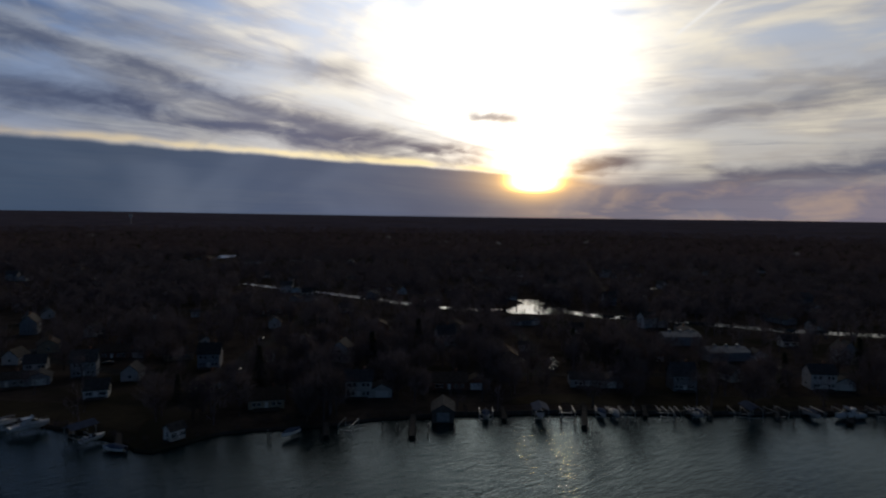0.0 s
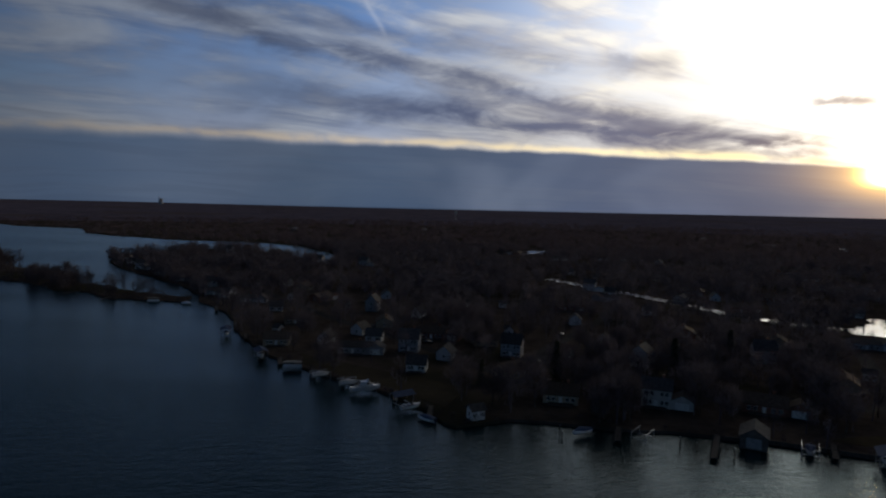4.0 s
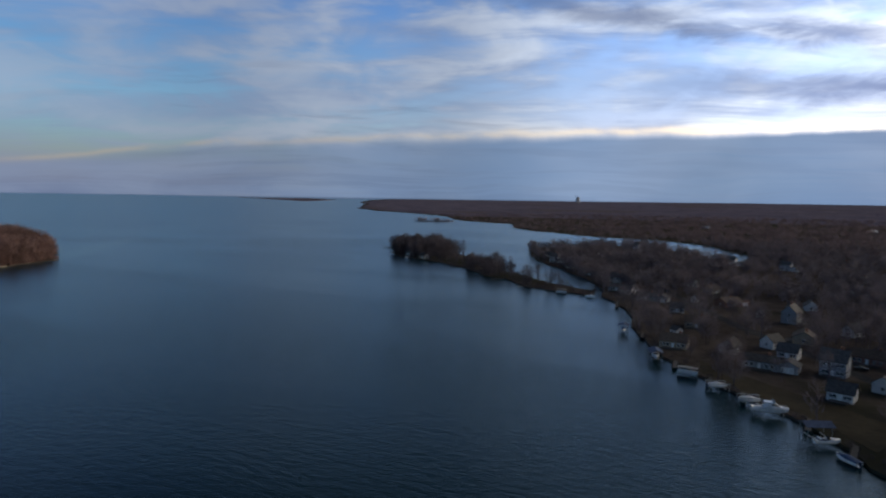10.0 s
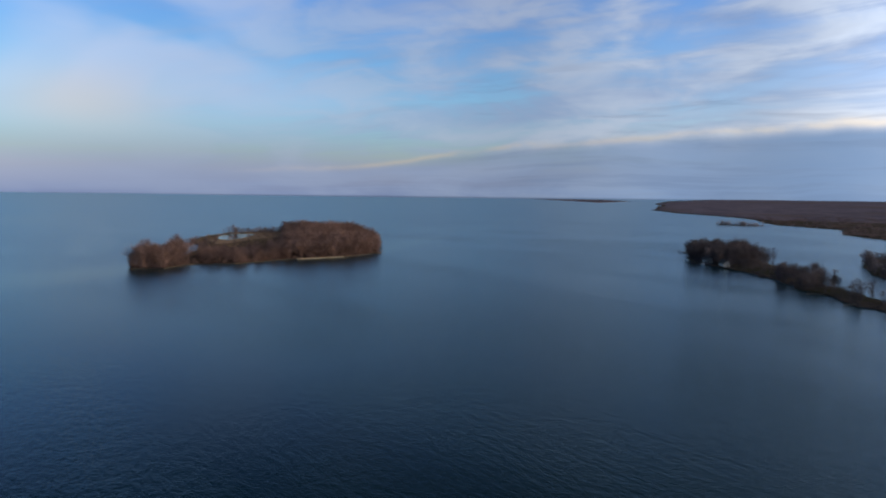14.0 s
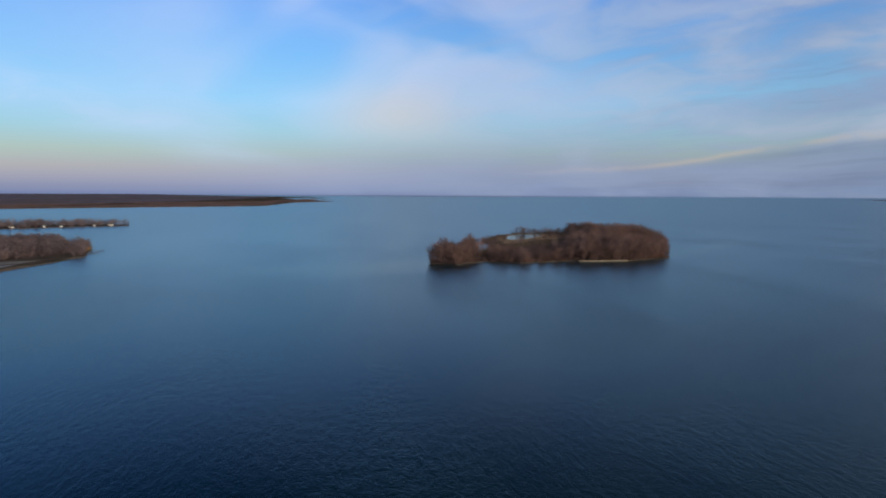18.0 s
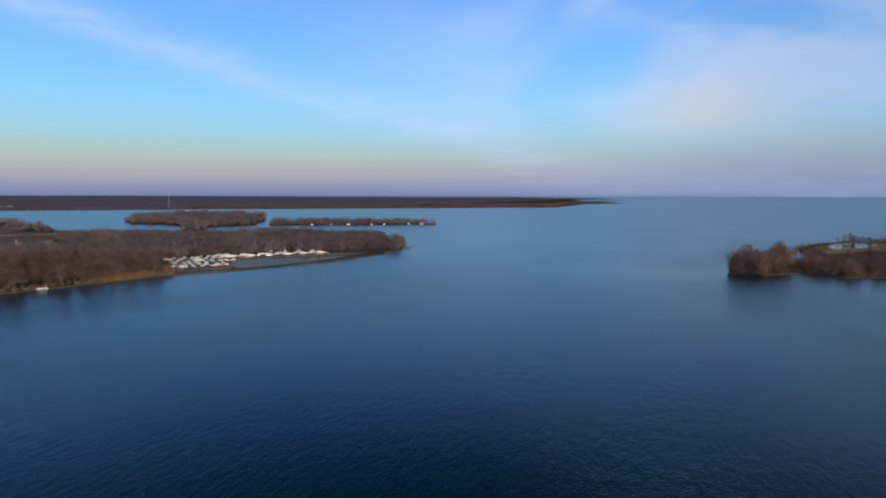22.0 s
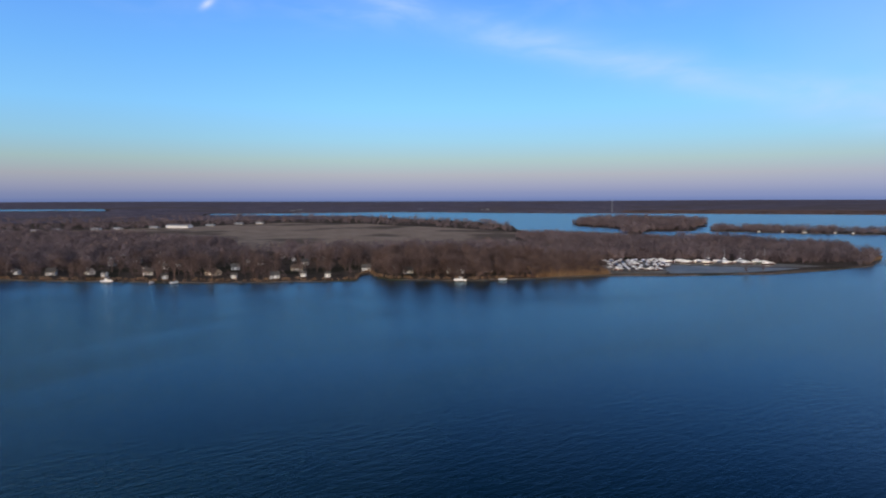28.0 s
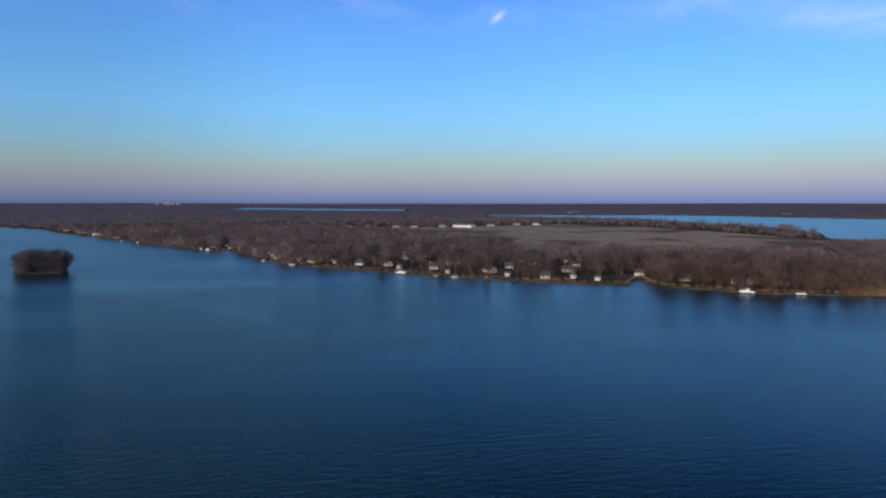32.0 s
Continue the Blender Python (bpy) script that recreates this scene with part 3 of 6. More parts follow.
def strip(points, width):
    """The outline of a band of that width along a line."""
    p = np.array(points, float)
    d = np.gradient(p, axis=0)
    d /= np.linalg.norm(d, axis=1)[:, None]
    s = np.stack([-d[:, 1], d[:, 0]], 1) * width / 2
    return [tuple(q) for q in np.concatenate([p + s, (p - s)[::-1]])]


POND = [(42, 371), (58, 369), (77, 386), (80, 393), (66, 402), (67, 434), (52, 431), (46, 404), (38, 381)]
CANAL = strip([(72, 385), (90, 368), (112, 359), (132, 350), (160, 338), (174, 330), (199, 322), (233, 315), (287, 300)], 11)
CANAL_2 = strip([(37.3, 384), (6.7, 388), (-16, 401), (-48, 427), (-83, 453), (-123, 479), (-163, 508)], 9)
LAKE_1 = [(-333, 731), (-304, 727), (-283, 753), (-267, 800), (-275, 853), (-296, 833), (-309, 773)]
LAKE_2 = strip([(163, 515), (181, 512), (200, 515)], 8)
LAKE_3 = [(2431, -2409), (1486, -2578), (1569, -2741), (1657, -2867), (2588, -2704)]
ISLE_POND = [(-800, -292), (-850, -306), (-893, -296), (-900, -272), (-856, -262), (-806, -262), (-772, -274)]
L_POND = land("pond", POND, WATER_CALM, 0.9, "pond that mirrors the bright evening sky", "pond", 21, 0.26, 0.05)
L_CANAL = land("canal", CANAL, WATER_CALM, 0.9, "narrow canal between back gardens", "canal", 22, 0.03, 0.05)
L_CANAL2 = land("canal_2", CANAL_2, WATER_CALM, 0.9, "narrow canal half hidden by trees", "canal", 23, 0.03, 0.05)
L_LAKE1 = land("lagoon", LAKE_1, WATER_CALM, 0.9, "small lagoon among bare trees", "lagoon", 24, 0.12, 0.05)
L_LAKE2 = land("pool", LAKE_2, WATER_CALM, 0.9, "small pool among bare trees", "pool", 25, 0.05, 0.05)
L_LAKE3 = land("far_lake", LAKE_3, WATER, 0.9, "thin gleam of a distant lake", "lake", 26, 0.03, 0.05)
L_ISLEPOND = land("island_pond", ISLE_POND, WATER_CALM, 0.8, "pond enclosed by the wooded island", "pond", 27, 0.12, 0.05)
REED_FLAT = [(-705, -262), (-800, -310), (-900, -315), (-972, -252), (-945, -195), (-860, -215), (-770, -245)]
land("reed_flat", REED_FLAT, REED_BED, 0.74, "russet reed flat round the island pond", "marsh", 30, 0.08, 0.03)
FIELD_LINE = [(345, -810), (250, -725), (155, -688), (22, -700), (-87, -820), (-113, -1107), (12, -1280), (220, -1507), (440, -1573), (587, -1360), (747, -1200), (853, -1107), (640, -1013)]
L_FIELD = land("field", FIELD_LINE, FIELD, 0.8, "pale brown open field behind the shore woods", "field", 28, 0.04, 0.05)

MARSH_SHORE = [(-2960, -2330), (-2697, -1990), (-2343, -1980), (-2166, -1888), (-1903, -1735), (-1506, -1942), (-1167, -2095), (-877, -2209), (-556, -2305)]
MARSH_LINE = MARSH_SHORE + [(x * q, y * q) for (x, y), q in zip(MARSH_SHORE[::-1], (1.12, 1.2, 1.25, 1.28, 1.3, 1.26, 1.24, 1.2, 1.1))]
land("marsh", MARSH_LINE, MARSH, 1.0, "low reddish-brown marsh along the far shore", "marsh", 29, 0.02, 0.2)

# ---- trees ----


def twig_cloud(rng, count, length, width, spread=0.38, low=0.26, high=1.0, shell=0.0, lobes=0):
    """Slivers that stand for twigs, in a crown of unit height: vertices and triangles."""
    c = rng.normal(size=(count, 3))
    c /= np.linalg.norm(c, axis=1)[:, None]
    c *= rng.uniform(0.25, 1.0, (count, 1)) ** 0.5
    if lobes:
        at_lobe = rng.normal(size=(lobes, 3))
        at_lobe *= (rng.uniform(0.45, 0.72, (lobes, 1)) / np.linalg.norm(at_lobe, axis=1)[:, None])
        at_lobe[0] = (0, 0, 0.5)
        size = rng.uniform(0.3, 0.5, lobes)
        pick = rng.integers(0, lobes, count)
        c = at_lobe[pick] + c * size[pick][:, None]
    mid = (low + high) / 2
    lump = 1 + 0.25 * np.sin(3 * np.arctan2(c[:, 1], c[:, 0]) + rng.uniform(0, 6))
    root = np.stack([c[:, 0] * spread * lump, c[:, 1] * spread * lump, mid + c[:, 2] * (high - low) / 2 * 0.93], 1)
    out = np.stack([c[:, 0], c[:, 1], np.abs(c[:, 2]) * 0.5 + 0.55], 1) + rng.normal(0, 0.35, (count, 3))
    face = c + np.array([0, 0, 0.5]) + rng.normal(0, 0.3, (count, 3))
    face /= np.linalg.norm(face, axis=1)[:, None]
    out = out - shell * (out * face).sum(1, keepdims=True) * face
    out /= np.linalg.norm(out, axis=1)[:, None]
    ln = length * rng.uniform(0.6, 1.4, (count, 1))
    side = np.cross(out, rng.normal(size=(count, 3)) * (1 - shell) + face * shell)
    side /= np.linalg.norm(side, axis=1)[:, None]
    wd = width * rng.uniform(0.6, 1.4, (count, 1))
    v = np.stack([root - out * ln * 0.5 - side * wd / 2, root - out * ln * 0.5 + side * wd / 2, root + out * ln * 0.5], 1).reshape(-1, 3)
    f = np.arange(3 * count).reshape(-1, 3)
    return v, f


def limb(p, q, r0, r1, sides=5):
    """A tapered round limb from p to q: vertices and triangles."""
    p, q = np.array(p, float), np.array(q, float)
    d = (q - p) / np.linalg.norm(q - p)
    a = np.cross(d, (0.3, 0.9, 0.1))
    a /= np.linalg.norm(a)
    b = np.cross(d, a)
    t = np.linspace(0, 2 * math.pi, sides, endpoint=False)
    ring = np.cos(t)[:, None] * a + np.sin(t)[:, None] * b
    v = np.concatenate([p + ring * r0, q + ring * r1])
    f = []
    for k in range(sides):
        m = (k + 1) % sides
        f += [(k, m, sides + m), (k, sides + m, sides + k)]
    return v, np.array(f)


def joined(pieces):
    vs, fs, n = [], [], 0
    for v, f in pieces:
        vs.append(np.asarray(v, float))
        fs.append(np.asarray(f) + n)
        n += len(v)
    return np.concatenate(vs), np.concatenate(fs)


def wood_of(rng, limbs, sides=5):
    lean = rng.normal(0, 0.015, 2)
    top = (lean[0], lean[1], 0.42)
    pieces = [limb((0, 0, -0.02), top, 0.022, 0.014, sides), limb(top, (lean[0] * 2, lean[1] * 2, 0.82), 0.013, 0.004, sides)]
    for k in range(limbs):
        a = 2.4 * k + rng.uniform(0, 0.8)
        z0 = rng.uniform(0.28, 0.62)
        reach = rng.uniform(0.2, 0.34)
        z1 = min(0.95, z0 + rng.uniform(0.16, 0.36))
        mid = (math.cos(a) * reach * 0.45, math.sin(a) * reach * 0.45, z0 + (z1 - z0) * 0.35)
        pieces.append(limb((lean[0], lean[1], z0), mid, 0.010, 0.006, 4))
        pieces.append(limb(mid, (math.cos(a) * reach, math.sin(a) * reach, z1), 0.006, 0.002, 4))
    return joined(pieces)


def scatter(name, protos, spots, mat, label, category):
    """One mesh of many far plants. spots: rows of x, y, z, height, girth, turn."""
    spots = np.asarray(spots, float)
    which = np.arange(len(spots)) % len(protos)
    vs, fs, n = [], [], 0
    for k, (v, f) in enumerate(protos):
        s = spots[which == k]
        if not len(s):
            continue
        c, d = np.cos(s[:, 5])[:, None], np.sin(s[:, 5])[:, None]
        x = (v[:, 0] * c - v[:, 1] * d) * s[:, 4:5] + s[:, 0:1]
        y = (v[:, 0] * d + v[:, 1] * c) * s[:, 4:5] + s[:, 1:2]
        z = v[:, 2] * s[:, 3:4] + s[:, 2:3]
        vs.append(np.stack([x, y, z], -1).reshape(-1, 3))
        fs.append((f[None] + (np.arange(len(s)) * len(v))[:, None, None]).reshape(-1, 3) + n)
        n += len(vs[-1])
    v, f = np.concatenate(vs), np.concatenate(fs)
    me = bpy.data.meshes.new(name)
    me.vertices.add(len(v))
    me.vertices.foreach_set("co", v.astype(np.float32).ravel())
    me.loops.add(3 * len(f))
    me.loops.foreach_set("vertex_index", f.astype(np.int32).ravel())
    me.polygons.add(len(f))
    me.polygons.foreach_set("loop_start", np.arange(0, 3 * len(f), 3, dtype=np.int32))
    me.materials.append(mat)
    me.update(calc_edges=True)
    return tagged(new(name, me), label, category, kind="stuff")


RNG = np.random.default_rng(5)
# near trees: many fine twigs; middle distance: fewer, broader; far woods: a few broad tufts
MID_PROTOS = [joined([twig_cloud(RNG, 130, 0.19, 0.022, 0.44, 0.10, 1.0, 0.4, 7), wood_of(RNG, 3, 3)]) for _ in range(9)]
FAR_PROTOS = [joined([twig_cloud(RNG, 56, 0.27, 0.062, 0.42, 0.08, 1.0, 0.85), limb((0, 0, 0), (0, 0, 0.5), 0.02, 0.01, 3)]) for _ in range(6)]
SPARSE_PROTOS = [joined([twig_cloud(RNG, 84, 0.17, 0.016, 0.40, 0.16, 1.0, 0.3, 6), wood_of(RNG, 4, 3)]) for _ in range(8)]
HORIZON_PROTOS = [twig_cloud(RNG, 24, 0.40, 0.15, 0.62, 0.0, 1.0, 0.9) for _ in range(9)]

CLEAR = []          # outlines where no tree grows: (outline, margin)
for line in (L_POND, L_CANAL, L_CANAL2, L_LAKE1, L_LAKE2, L_LAKE3, L_ISLEPOND, L_FIELD):
    CLEAR.append(line)
DISCS = []          # x, y, radius kept free of trees (houses, boats, yards)


def spots_in(rng, polygon, count, size, bounds=None, density=None, margin=0.0):
    """Random places for trees inside a polygon, off the cleared ground."""
    lo, hi = (polygon.min(0), polygon.max(0)) if bounds is None else (np.array(bounds[:2]), np.array(bounds[2:]))
    p = rng.uniform(lo, hi, (count, 2))
    p = p[inside(polygon, p)]
    for c in CLEAR:
        p = p[~inside(c, p)]
    for x, y, r in DISCS:
        p = p[np.hypot(p[:, 0] - x, p[:, 1] - y) > r]
    if density is not None:
        p = p[rng.uniform(size=len(p)) < density(p)]
    h = size * rng.uniform(0.5, 1.3, len(p))
    z = rise(np.hypot(p[:, 0], p[:, 1])) + 0.6
    return np.stack([p[:, 0], p[:, 1], z, h, h * rng.uniform(0.8, 1.15, len(p)), rng.uniform(0, 6.3, len(p))], 1)


def patchy(scale, lo, hi, seed):
    def f(p):
        return np.array([lo + (hi - lo) * min(1, max(0, 0.5 + 1.1 * noise.noise((x / scale, y / scale, seed)))) for x, y in p])
    return f


def polar_spots(rng, polygon, r0, r1, a0, a1, count, size, growth=0.0, density=None):
    """Places whose spacing grows with distance, in a sector."""
    r = r0 * (r1 / r0) ** rng.uniform(0, 1, count)
    a = np.radians(rng.uniform(a0, a1, count))
    p = np.stack([-r * np.sin(a), r * np.cos(a)], 1)
    keep = inside(polygon, p)
    for c in CLEAR:
        keep &= ~inside(c, p)
    p, r = p[keep], r[keep]
    for x, y, d in DISCS:
        k = np.hypot(p[:, 0] - x, p[:, 1] - y) > d
        p, r = p[k], r[k]
    if density is not None:
        k = rng.uniform(size=len(p)) < density(p)
        p, r = p[k], r[k]
    h = size * rng.uniform(0.7, 1.25, len(p))
    g = h * (1 + growth * np.maximum(0, r / r0 - 1))
    return np.stack([p[:, 0], p[:, 1], rise(np.hypot(p[:, 0], p[:, 1])) + 0.5, h, g, rng.uniform(0, 6.3, len(p))], 1)

# ---- things: helpers ----
WHITE_SIDING = material("white_siding", (0.50, 0.49, 0.47), (0.66, 0.65, 0.62), 1.2, 0.6, spread=0.12)
GREY_SIDING = material("grey_siding", (0.22, 0.23, 0.25), (0.34, 0.35, 0.36), 1.2, 0.7, spread=0.2)
TAN_SIDING = material("tan_siding", (0.30, 0.24, 0.17), (0.44, 0.36, 0.27), 1.2, 0.7, spread=0.2)
BRICKWORK = material("brickwork", (0.16, 0.075, 0.05), (0.27, 0.13, 0.09), 0.6, 0.9, spread=0.2)
SHINGLES = material("asphalt_shingles", (0.045, 0.043, 0.045), (0.11, 0.105, 0.10), 0.8, 0.9, spread=0.35)
SHINGLES_BROWN = material("brown_shingles", (0.07, 0.05, 0.038), (0.14, 0.10, 0.075), 0.8, 0.9, spread=0.25)
SHEET_METAL = material("sheet_metal_roof", (0.26, 0.27, 0.29), (0.42, 0.43, 0.44), 3.0, 0.4, 0.3, spread=0.15)
TRIM_WHITE = material("white_trim", (0.66, 0.66, 0.64), (0.80, 0.80, 0.78), 0.8, 0.5)
GLASS_DARK = material("window_glass", (0.012, 0.014, 0.018), (0.03, 0.034, 0.04), 2.0, 0.06)
GELCOAT = material("white_gelcoat", (0.58, 0.58, 0.58), (0.76, 0.75, 0.73), 1.5, 0.25, spread=0.08)
WRAP = material("white_shrink_wrap", (0.76, 0.74, 0.71), (0.88, 0.86, 0.82), 0.9, 0.4, bump=0.06, spread=0.08)
WRAP_BLUE = material("blue_shrink_wrap", (0.10, 0.17, 0.30), (0.17, 0.26, 0.42), 0.9, 0.45, bump=0.06, spread=0.2)
CANVAS = material("canvas", (0.26, 0.25, 0.22), (0.40, 0.38, 0.33), 1.0, 0.85, bump=0.03, spread=0.25)
CANVAS_BLUE = material("blue_canvas", (0.035, 0.06, 0.12), (0.07, 0.11, 0.20), 1.0, 0.85, spread=0.2)
HULL_DARK = material("dark_hull_paint", (0.02, 0.03, 0.06), (0.04, 0.055, 0.10), 1.0, 0.3, spread=0.3)
BOTTOM_PAINT = material("bottom_paint", (0.06, 0.03, 0.03), (0.12, 0.05, 0.045), 0.8, 0.8)
WEATHERED = material("weathered_timber", (0.055, 0.048, 0.042), (0.13, 0.115, 0.10), 0.8, 0.9, bump=0.02, spread=0.2)
PILING = material("wet_piling", (0.035, 0.028, 0.022), (0.09, 0.075, 0.06), 0.7, 0.8, bump=0.03)
GALVANISED = material("galvanised_steel", (0.30, 0.31, 0.32), (0.46, 0.47, 0.47), 0.6, 0.45, 0.8)
CONCRETE = material("concrete", (0.20, 0.195, 0.185), (0.33, 0.32, 0.30), 2.0, 0.9, bump=0.03)
CAR_PAINT = material("car_paint", (0.10, 0.10, 0.11), (0.14, 0.14, 0.15), 1.0, 0.25, 0.2, spread=0.9)
RUBBER = material("rubber", (0.015, 0.015, 0.016), (0.03, 0.03, 0.03), 0.3, 0.9)
STONE = material("cooling_concrete", (0.26, 0.26, 0.27), (0.36, 0.36, 0.37), 20.0, 0.9)
STEAM = material("steam", (0.72, 0.74, 0.78), (0.82, 0.83, 0.86), 12.0, 1.0)


def block(x0, x1, y0, y1, z0, z1, cut=0.0):
    """A box; cut chamfers its long upper edges."""
    if not cut:
        v = [(x, y, z) for z in (z0, z1) for x, y in ((x0, y0), (x1, y0), (x1, y1), (x0, y1))]
        return v, [(3, 2, 1, 0), (4, 5, 6, 7), (0, 1, 5, 4), (1, 2, 6, 5), (2, 3, 7, 6), (3, 0, 4, 7)]
    c = cut
    v = [(x, y, z) for z, i in ((z0, 0.0), (z1 - c, 0.0), (z1, c)) for x, y in ((x0 + i, y0 + i), (x1 - i, y0 + i), (x1 - i, y1 - i), (x0 + i, y1 - i))]
    f = [(3, 2, 1, 0), (8, 9, 10, 11)]
    for a in (0, 4):
        f += [(a + k, a + (k + 1) % 4, a + 4 + (k + 1) % 4, a + 4 + k) for k in range(4)]
    return v, f


def merge(*pieces):
    vs, fs = [], []
    for v, f in pieces:
        fs += [tuple(i + len(vs) for i in q) for q in f]
        vs += [tuple(p) for p in v]
    return vs, fs


def turned_post(x, y, z0, z1, r, sides=7, r1=None):
    r1 = r if r1 is None else r1
    v, f = [], []
    for z, q in ((z0, r), (z1, r1)):
        v += [(x + q * math.cos(2 * math.pi * k / sides), y + q * math.sin(2 * math.pi * k / sides), z) for k in range(sides)]
    f = [(k, (k + 1) % sides, sides + (k + 1) % sides, sides + k) for k in range(sides)]
    f += [tuple(range(sides, 2 * sides)), tuple(reversed(range(sides)))]
    return v, f


def thing(name, label, category, group="", at=None):
    ob = new(name)
    ob.empty_display_size = 0.3
    if at is not None:
        ob.matrix_basis = at
    return tagged(ob, label, category, group)


def part(name, shape, mat, parent, label="", at=None, smooth=False):
    """One mesh object under a thing or a part."""
    me = shape if isinstance(shape, bpy.types.Mesh) else mesh_of(name, shape[0], shape[1], mat, smooth)
    ob = new(name, me)
    ob.parent = parent
    if at is not None:
        ob.matrix_basis = at
    if label:
        tagged(ob, label)
    return ob


# ---- houses ----
PANE = {}


def window_part(parent, x, y, z, turn, w=1.1, h=1.3):
    key = (w, h)
    if key not in PANE:
        t = 0.09
        frame_shape = merge(block(-w / 2, w / 2, -0.06, 0.02, 0, t), block(-w / 2, w / 2, -0.06, 0.02, h - t, h),
                            block(-w / 2, -w / 2 + t, -0.06, 0.02, t, h - t), block(w / 2 - t, w / 2, -0.06, 0.02, t, h - t), block(-0.03, 0.03, -0.05, 0.01, t, h - t))
        PANE[key] = (mesh_of("window", *frame_shape, TRIM_WHITE), mesh_of("pane", *block(-w / 2 + t, w / 2 - t, -0.03, -0.005, t, h - t), GLASS_DARK))
    f, p = PANE[key]
    win = part("window", f, None, parent, at=pose(x, y, z, 0, 0, turn))
    part("pane", p, None, win)


def gable_body(w, d, h, rise_h):
    """Walls with two gables, ridge along x."""
    v = [(-w / 2, -d / 2, -0.3), (w / 2, -d / 2, -0.3), (w / 2, d / 2, -0.3), (-w / 2, d / 2, -0.3), (-w / 2, -d / 2, h), (w / 2, -d / 2, h), (w / 2, d / 2, h), (-w / 2, d / 2, h),
         (-w / 2, 0, h + rise_h), (w / 2, 0, h + rise_h)]
    f = [(0, 1, 5, 4), (2, 3, 7, 6), (1, 2, 6, 9, 5), (3, 0, 4, 8, 7), (4, 5, 9, 8), (6, 7, 8, 9), (3, 2, 1, 0)]
    return v, f


def gable_roof(w, d, h, rise_h, over=0.5, thick=0.22):
    s = rise_h / (d / 2)
    v, f = [], []
    for side in (-1, 1):
        n = len(v)
        ye, ze = side * (d / 2 + over), h - over * s
        for x in (-w / 2 - over, w / 2 + over):
            v += [(x, ye, ze + 0.02), (x, 0, h + rise_h + 0.02), (x, 0, h + rise_h + thick + 0.02), (x, ye, ze + thick + 0.02)]
        f += [(n, n + 1, n + 2, n + 3), (n + 7, n + 6, n + 5, n + 4), (n, n + 4, n + 5, n + 1), (n + 3, n + 2, n + 6, n + 7), (n, n + 3, n + 7, n + 4)]
    return v, f


def house(label, w, d, storeys, pitch, wall_mat, roof_mat, wing=True, chimney=True, deck=True, name="house", category="house", group="lakeside houses"):
    ob = thing(name, label, category, group)
    h = 2.7 * storeys + 0.3
    r = pitch * d / 2
    part("wall", gable_body(w, d, h, r), wall_mat, ob)
    roof = part("roof", gable_roof(w, d, h, r), roof_mat, ob)
    if chimney:
        part("chimney", merge(block(w * 0.2 - 0.4, w * 0.2 + 0.4, 0.4, 1.1, h + r * 0.5, h + r + 0.9), block(w * 0.2 - 0.48, w * 0.2 + 0.48, 0.32, 1.18, h + r + 0.9, h + r + 1.05)), BRICKWORK, roof)
    part("door", merge(block(-0.5, 0.5, -d / 2 - 0.05, -d / 2 + 0.02, 0.1, 2.15), block(-0.6, 0.6, -d / 2 - 0.09, -d / 2 + 0.02, 2.15, 2.27)), TRIM_WHITE, ob)
    for s in range(storeys):
        z = 0.95 + 2.7 * s
        for k in (-0.34, -0.14 if s else -0.2, 0.2, 0.36):
            window_part(ob, k * w, -d / 2, z, 0)
        window_part(ob, -0.25 * w, d / 2, z, 180)
        window_part(ob, 0.25 * w, d / 2, z, 180)
        window_part(ob, w / 2, 0, z, 90)
        window_part(ob, -w / 2, 0, z, -90)
    if wing:
        shape = gable_body(6.0, 6.4, 2.7, 1.7)
        turn = [(-(p[1]) + w / 2 + 3.2 - 0.02, p[0] * 1.0, p[2]) for p in shape[0]]
        part("garage_wall", (turn, shape[1]), wall_mat, ob)
        shape = gable_roof(6.0, 6.4, 2.7, 1.7, 0.4)
        turn = [(-(p[1]) + w / 2 + 3.2, p[0], p[2]) for p in shape[0]]
        part("garage_roof", (turn, shape[1]), roof_mat, ob)
        part("garage_door", merge(*[block(w / 2 + 1.2, w / 2 + 5.2, -3.08, -2.98, 0.05 + 0.55 * k, 0.56 + 0.55 * k, 0.02) for k in range(4)]), TRIM_WHITE, ob)
    if deck:
        posts = [turned_post(x, -d / 2 - 2.8, -0.3, 0.5, 0.08, 5) for x in (-w * 0.3, 0, w * 0.3)]
        part("deck", merge(block(-w * 0.36, w * 0.36, -d / 2 - 3.0, -d / 2 - 0.06, 0.3, 0.5), *posts), WEATHERED, ob)
    return ob


HOUSE_KINDS = [
    house("white sided two-storey lake house with grey shingle roof", 8.5, 6.8, 2, 0.75, WHITE_SIDING, SHINGLES, True),
    house("low grey ranch house with dark shingle roof", 11.5, 7.4, 1, 0.42, GREY_SIDING, SHINGLES, True),
    house("tan sided house with brown shingle roof", 10.5, 8.0, 1, 0.6, TAN_SIDING, SHINGLES_BROWN, False),
    house("small white cottage with steep dark roof", 7.0, 6.0, 1, 0.85, WHITE_SIDING, SHINGLES, False, False),
    house("brick house with low brown shingle roof", 12.0, 8.5, 1, 0.5, BRICKWORK, SHINGLES_BROWN, True),
    house("tall grey sided house with steep gable roof", 8.0, 7.0, 2, 0.95, GREY_SIDING, SHINGLES, False),
]
HOUSE_KINDS.append(house("small white waterside shed with dark roof", 4.0, 3.4, 1, 0.7, WHITE_SIDING, SHINGLES, False, False, False, "shed", "shed"))
HOUSE_USED = [False] * len(HOUSE_KINDS)


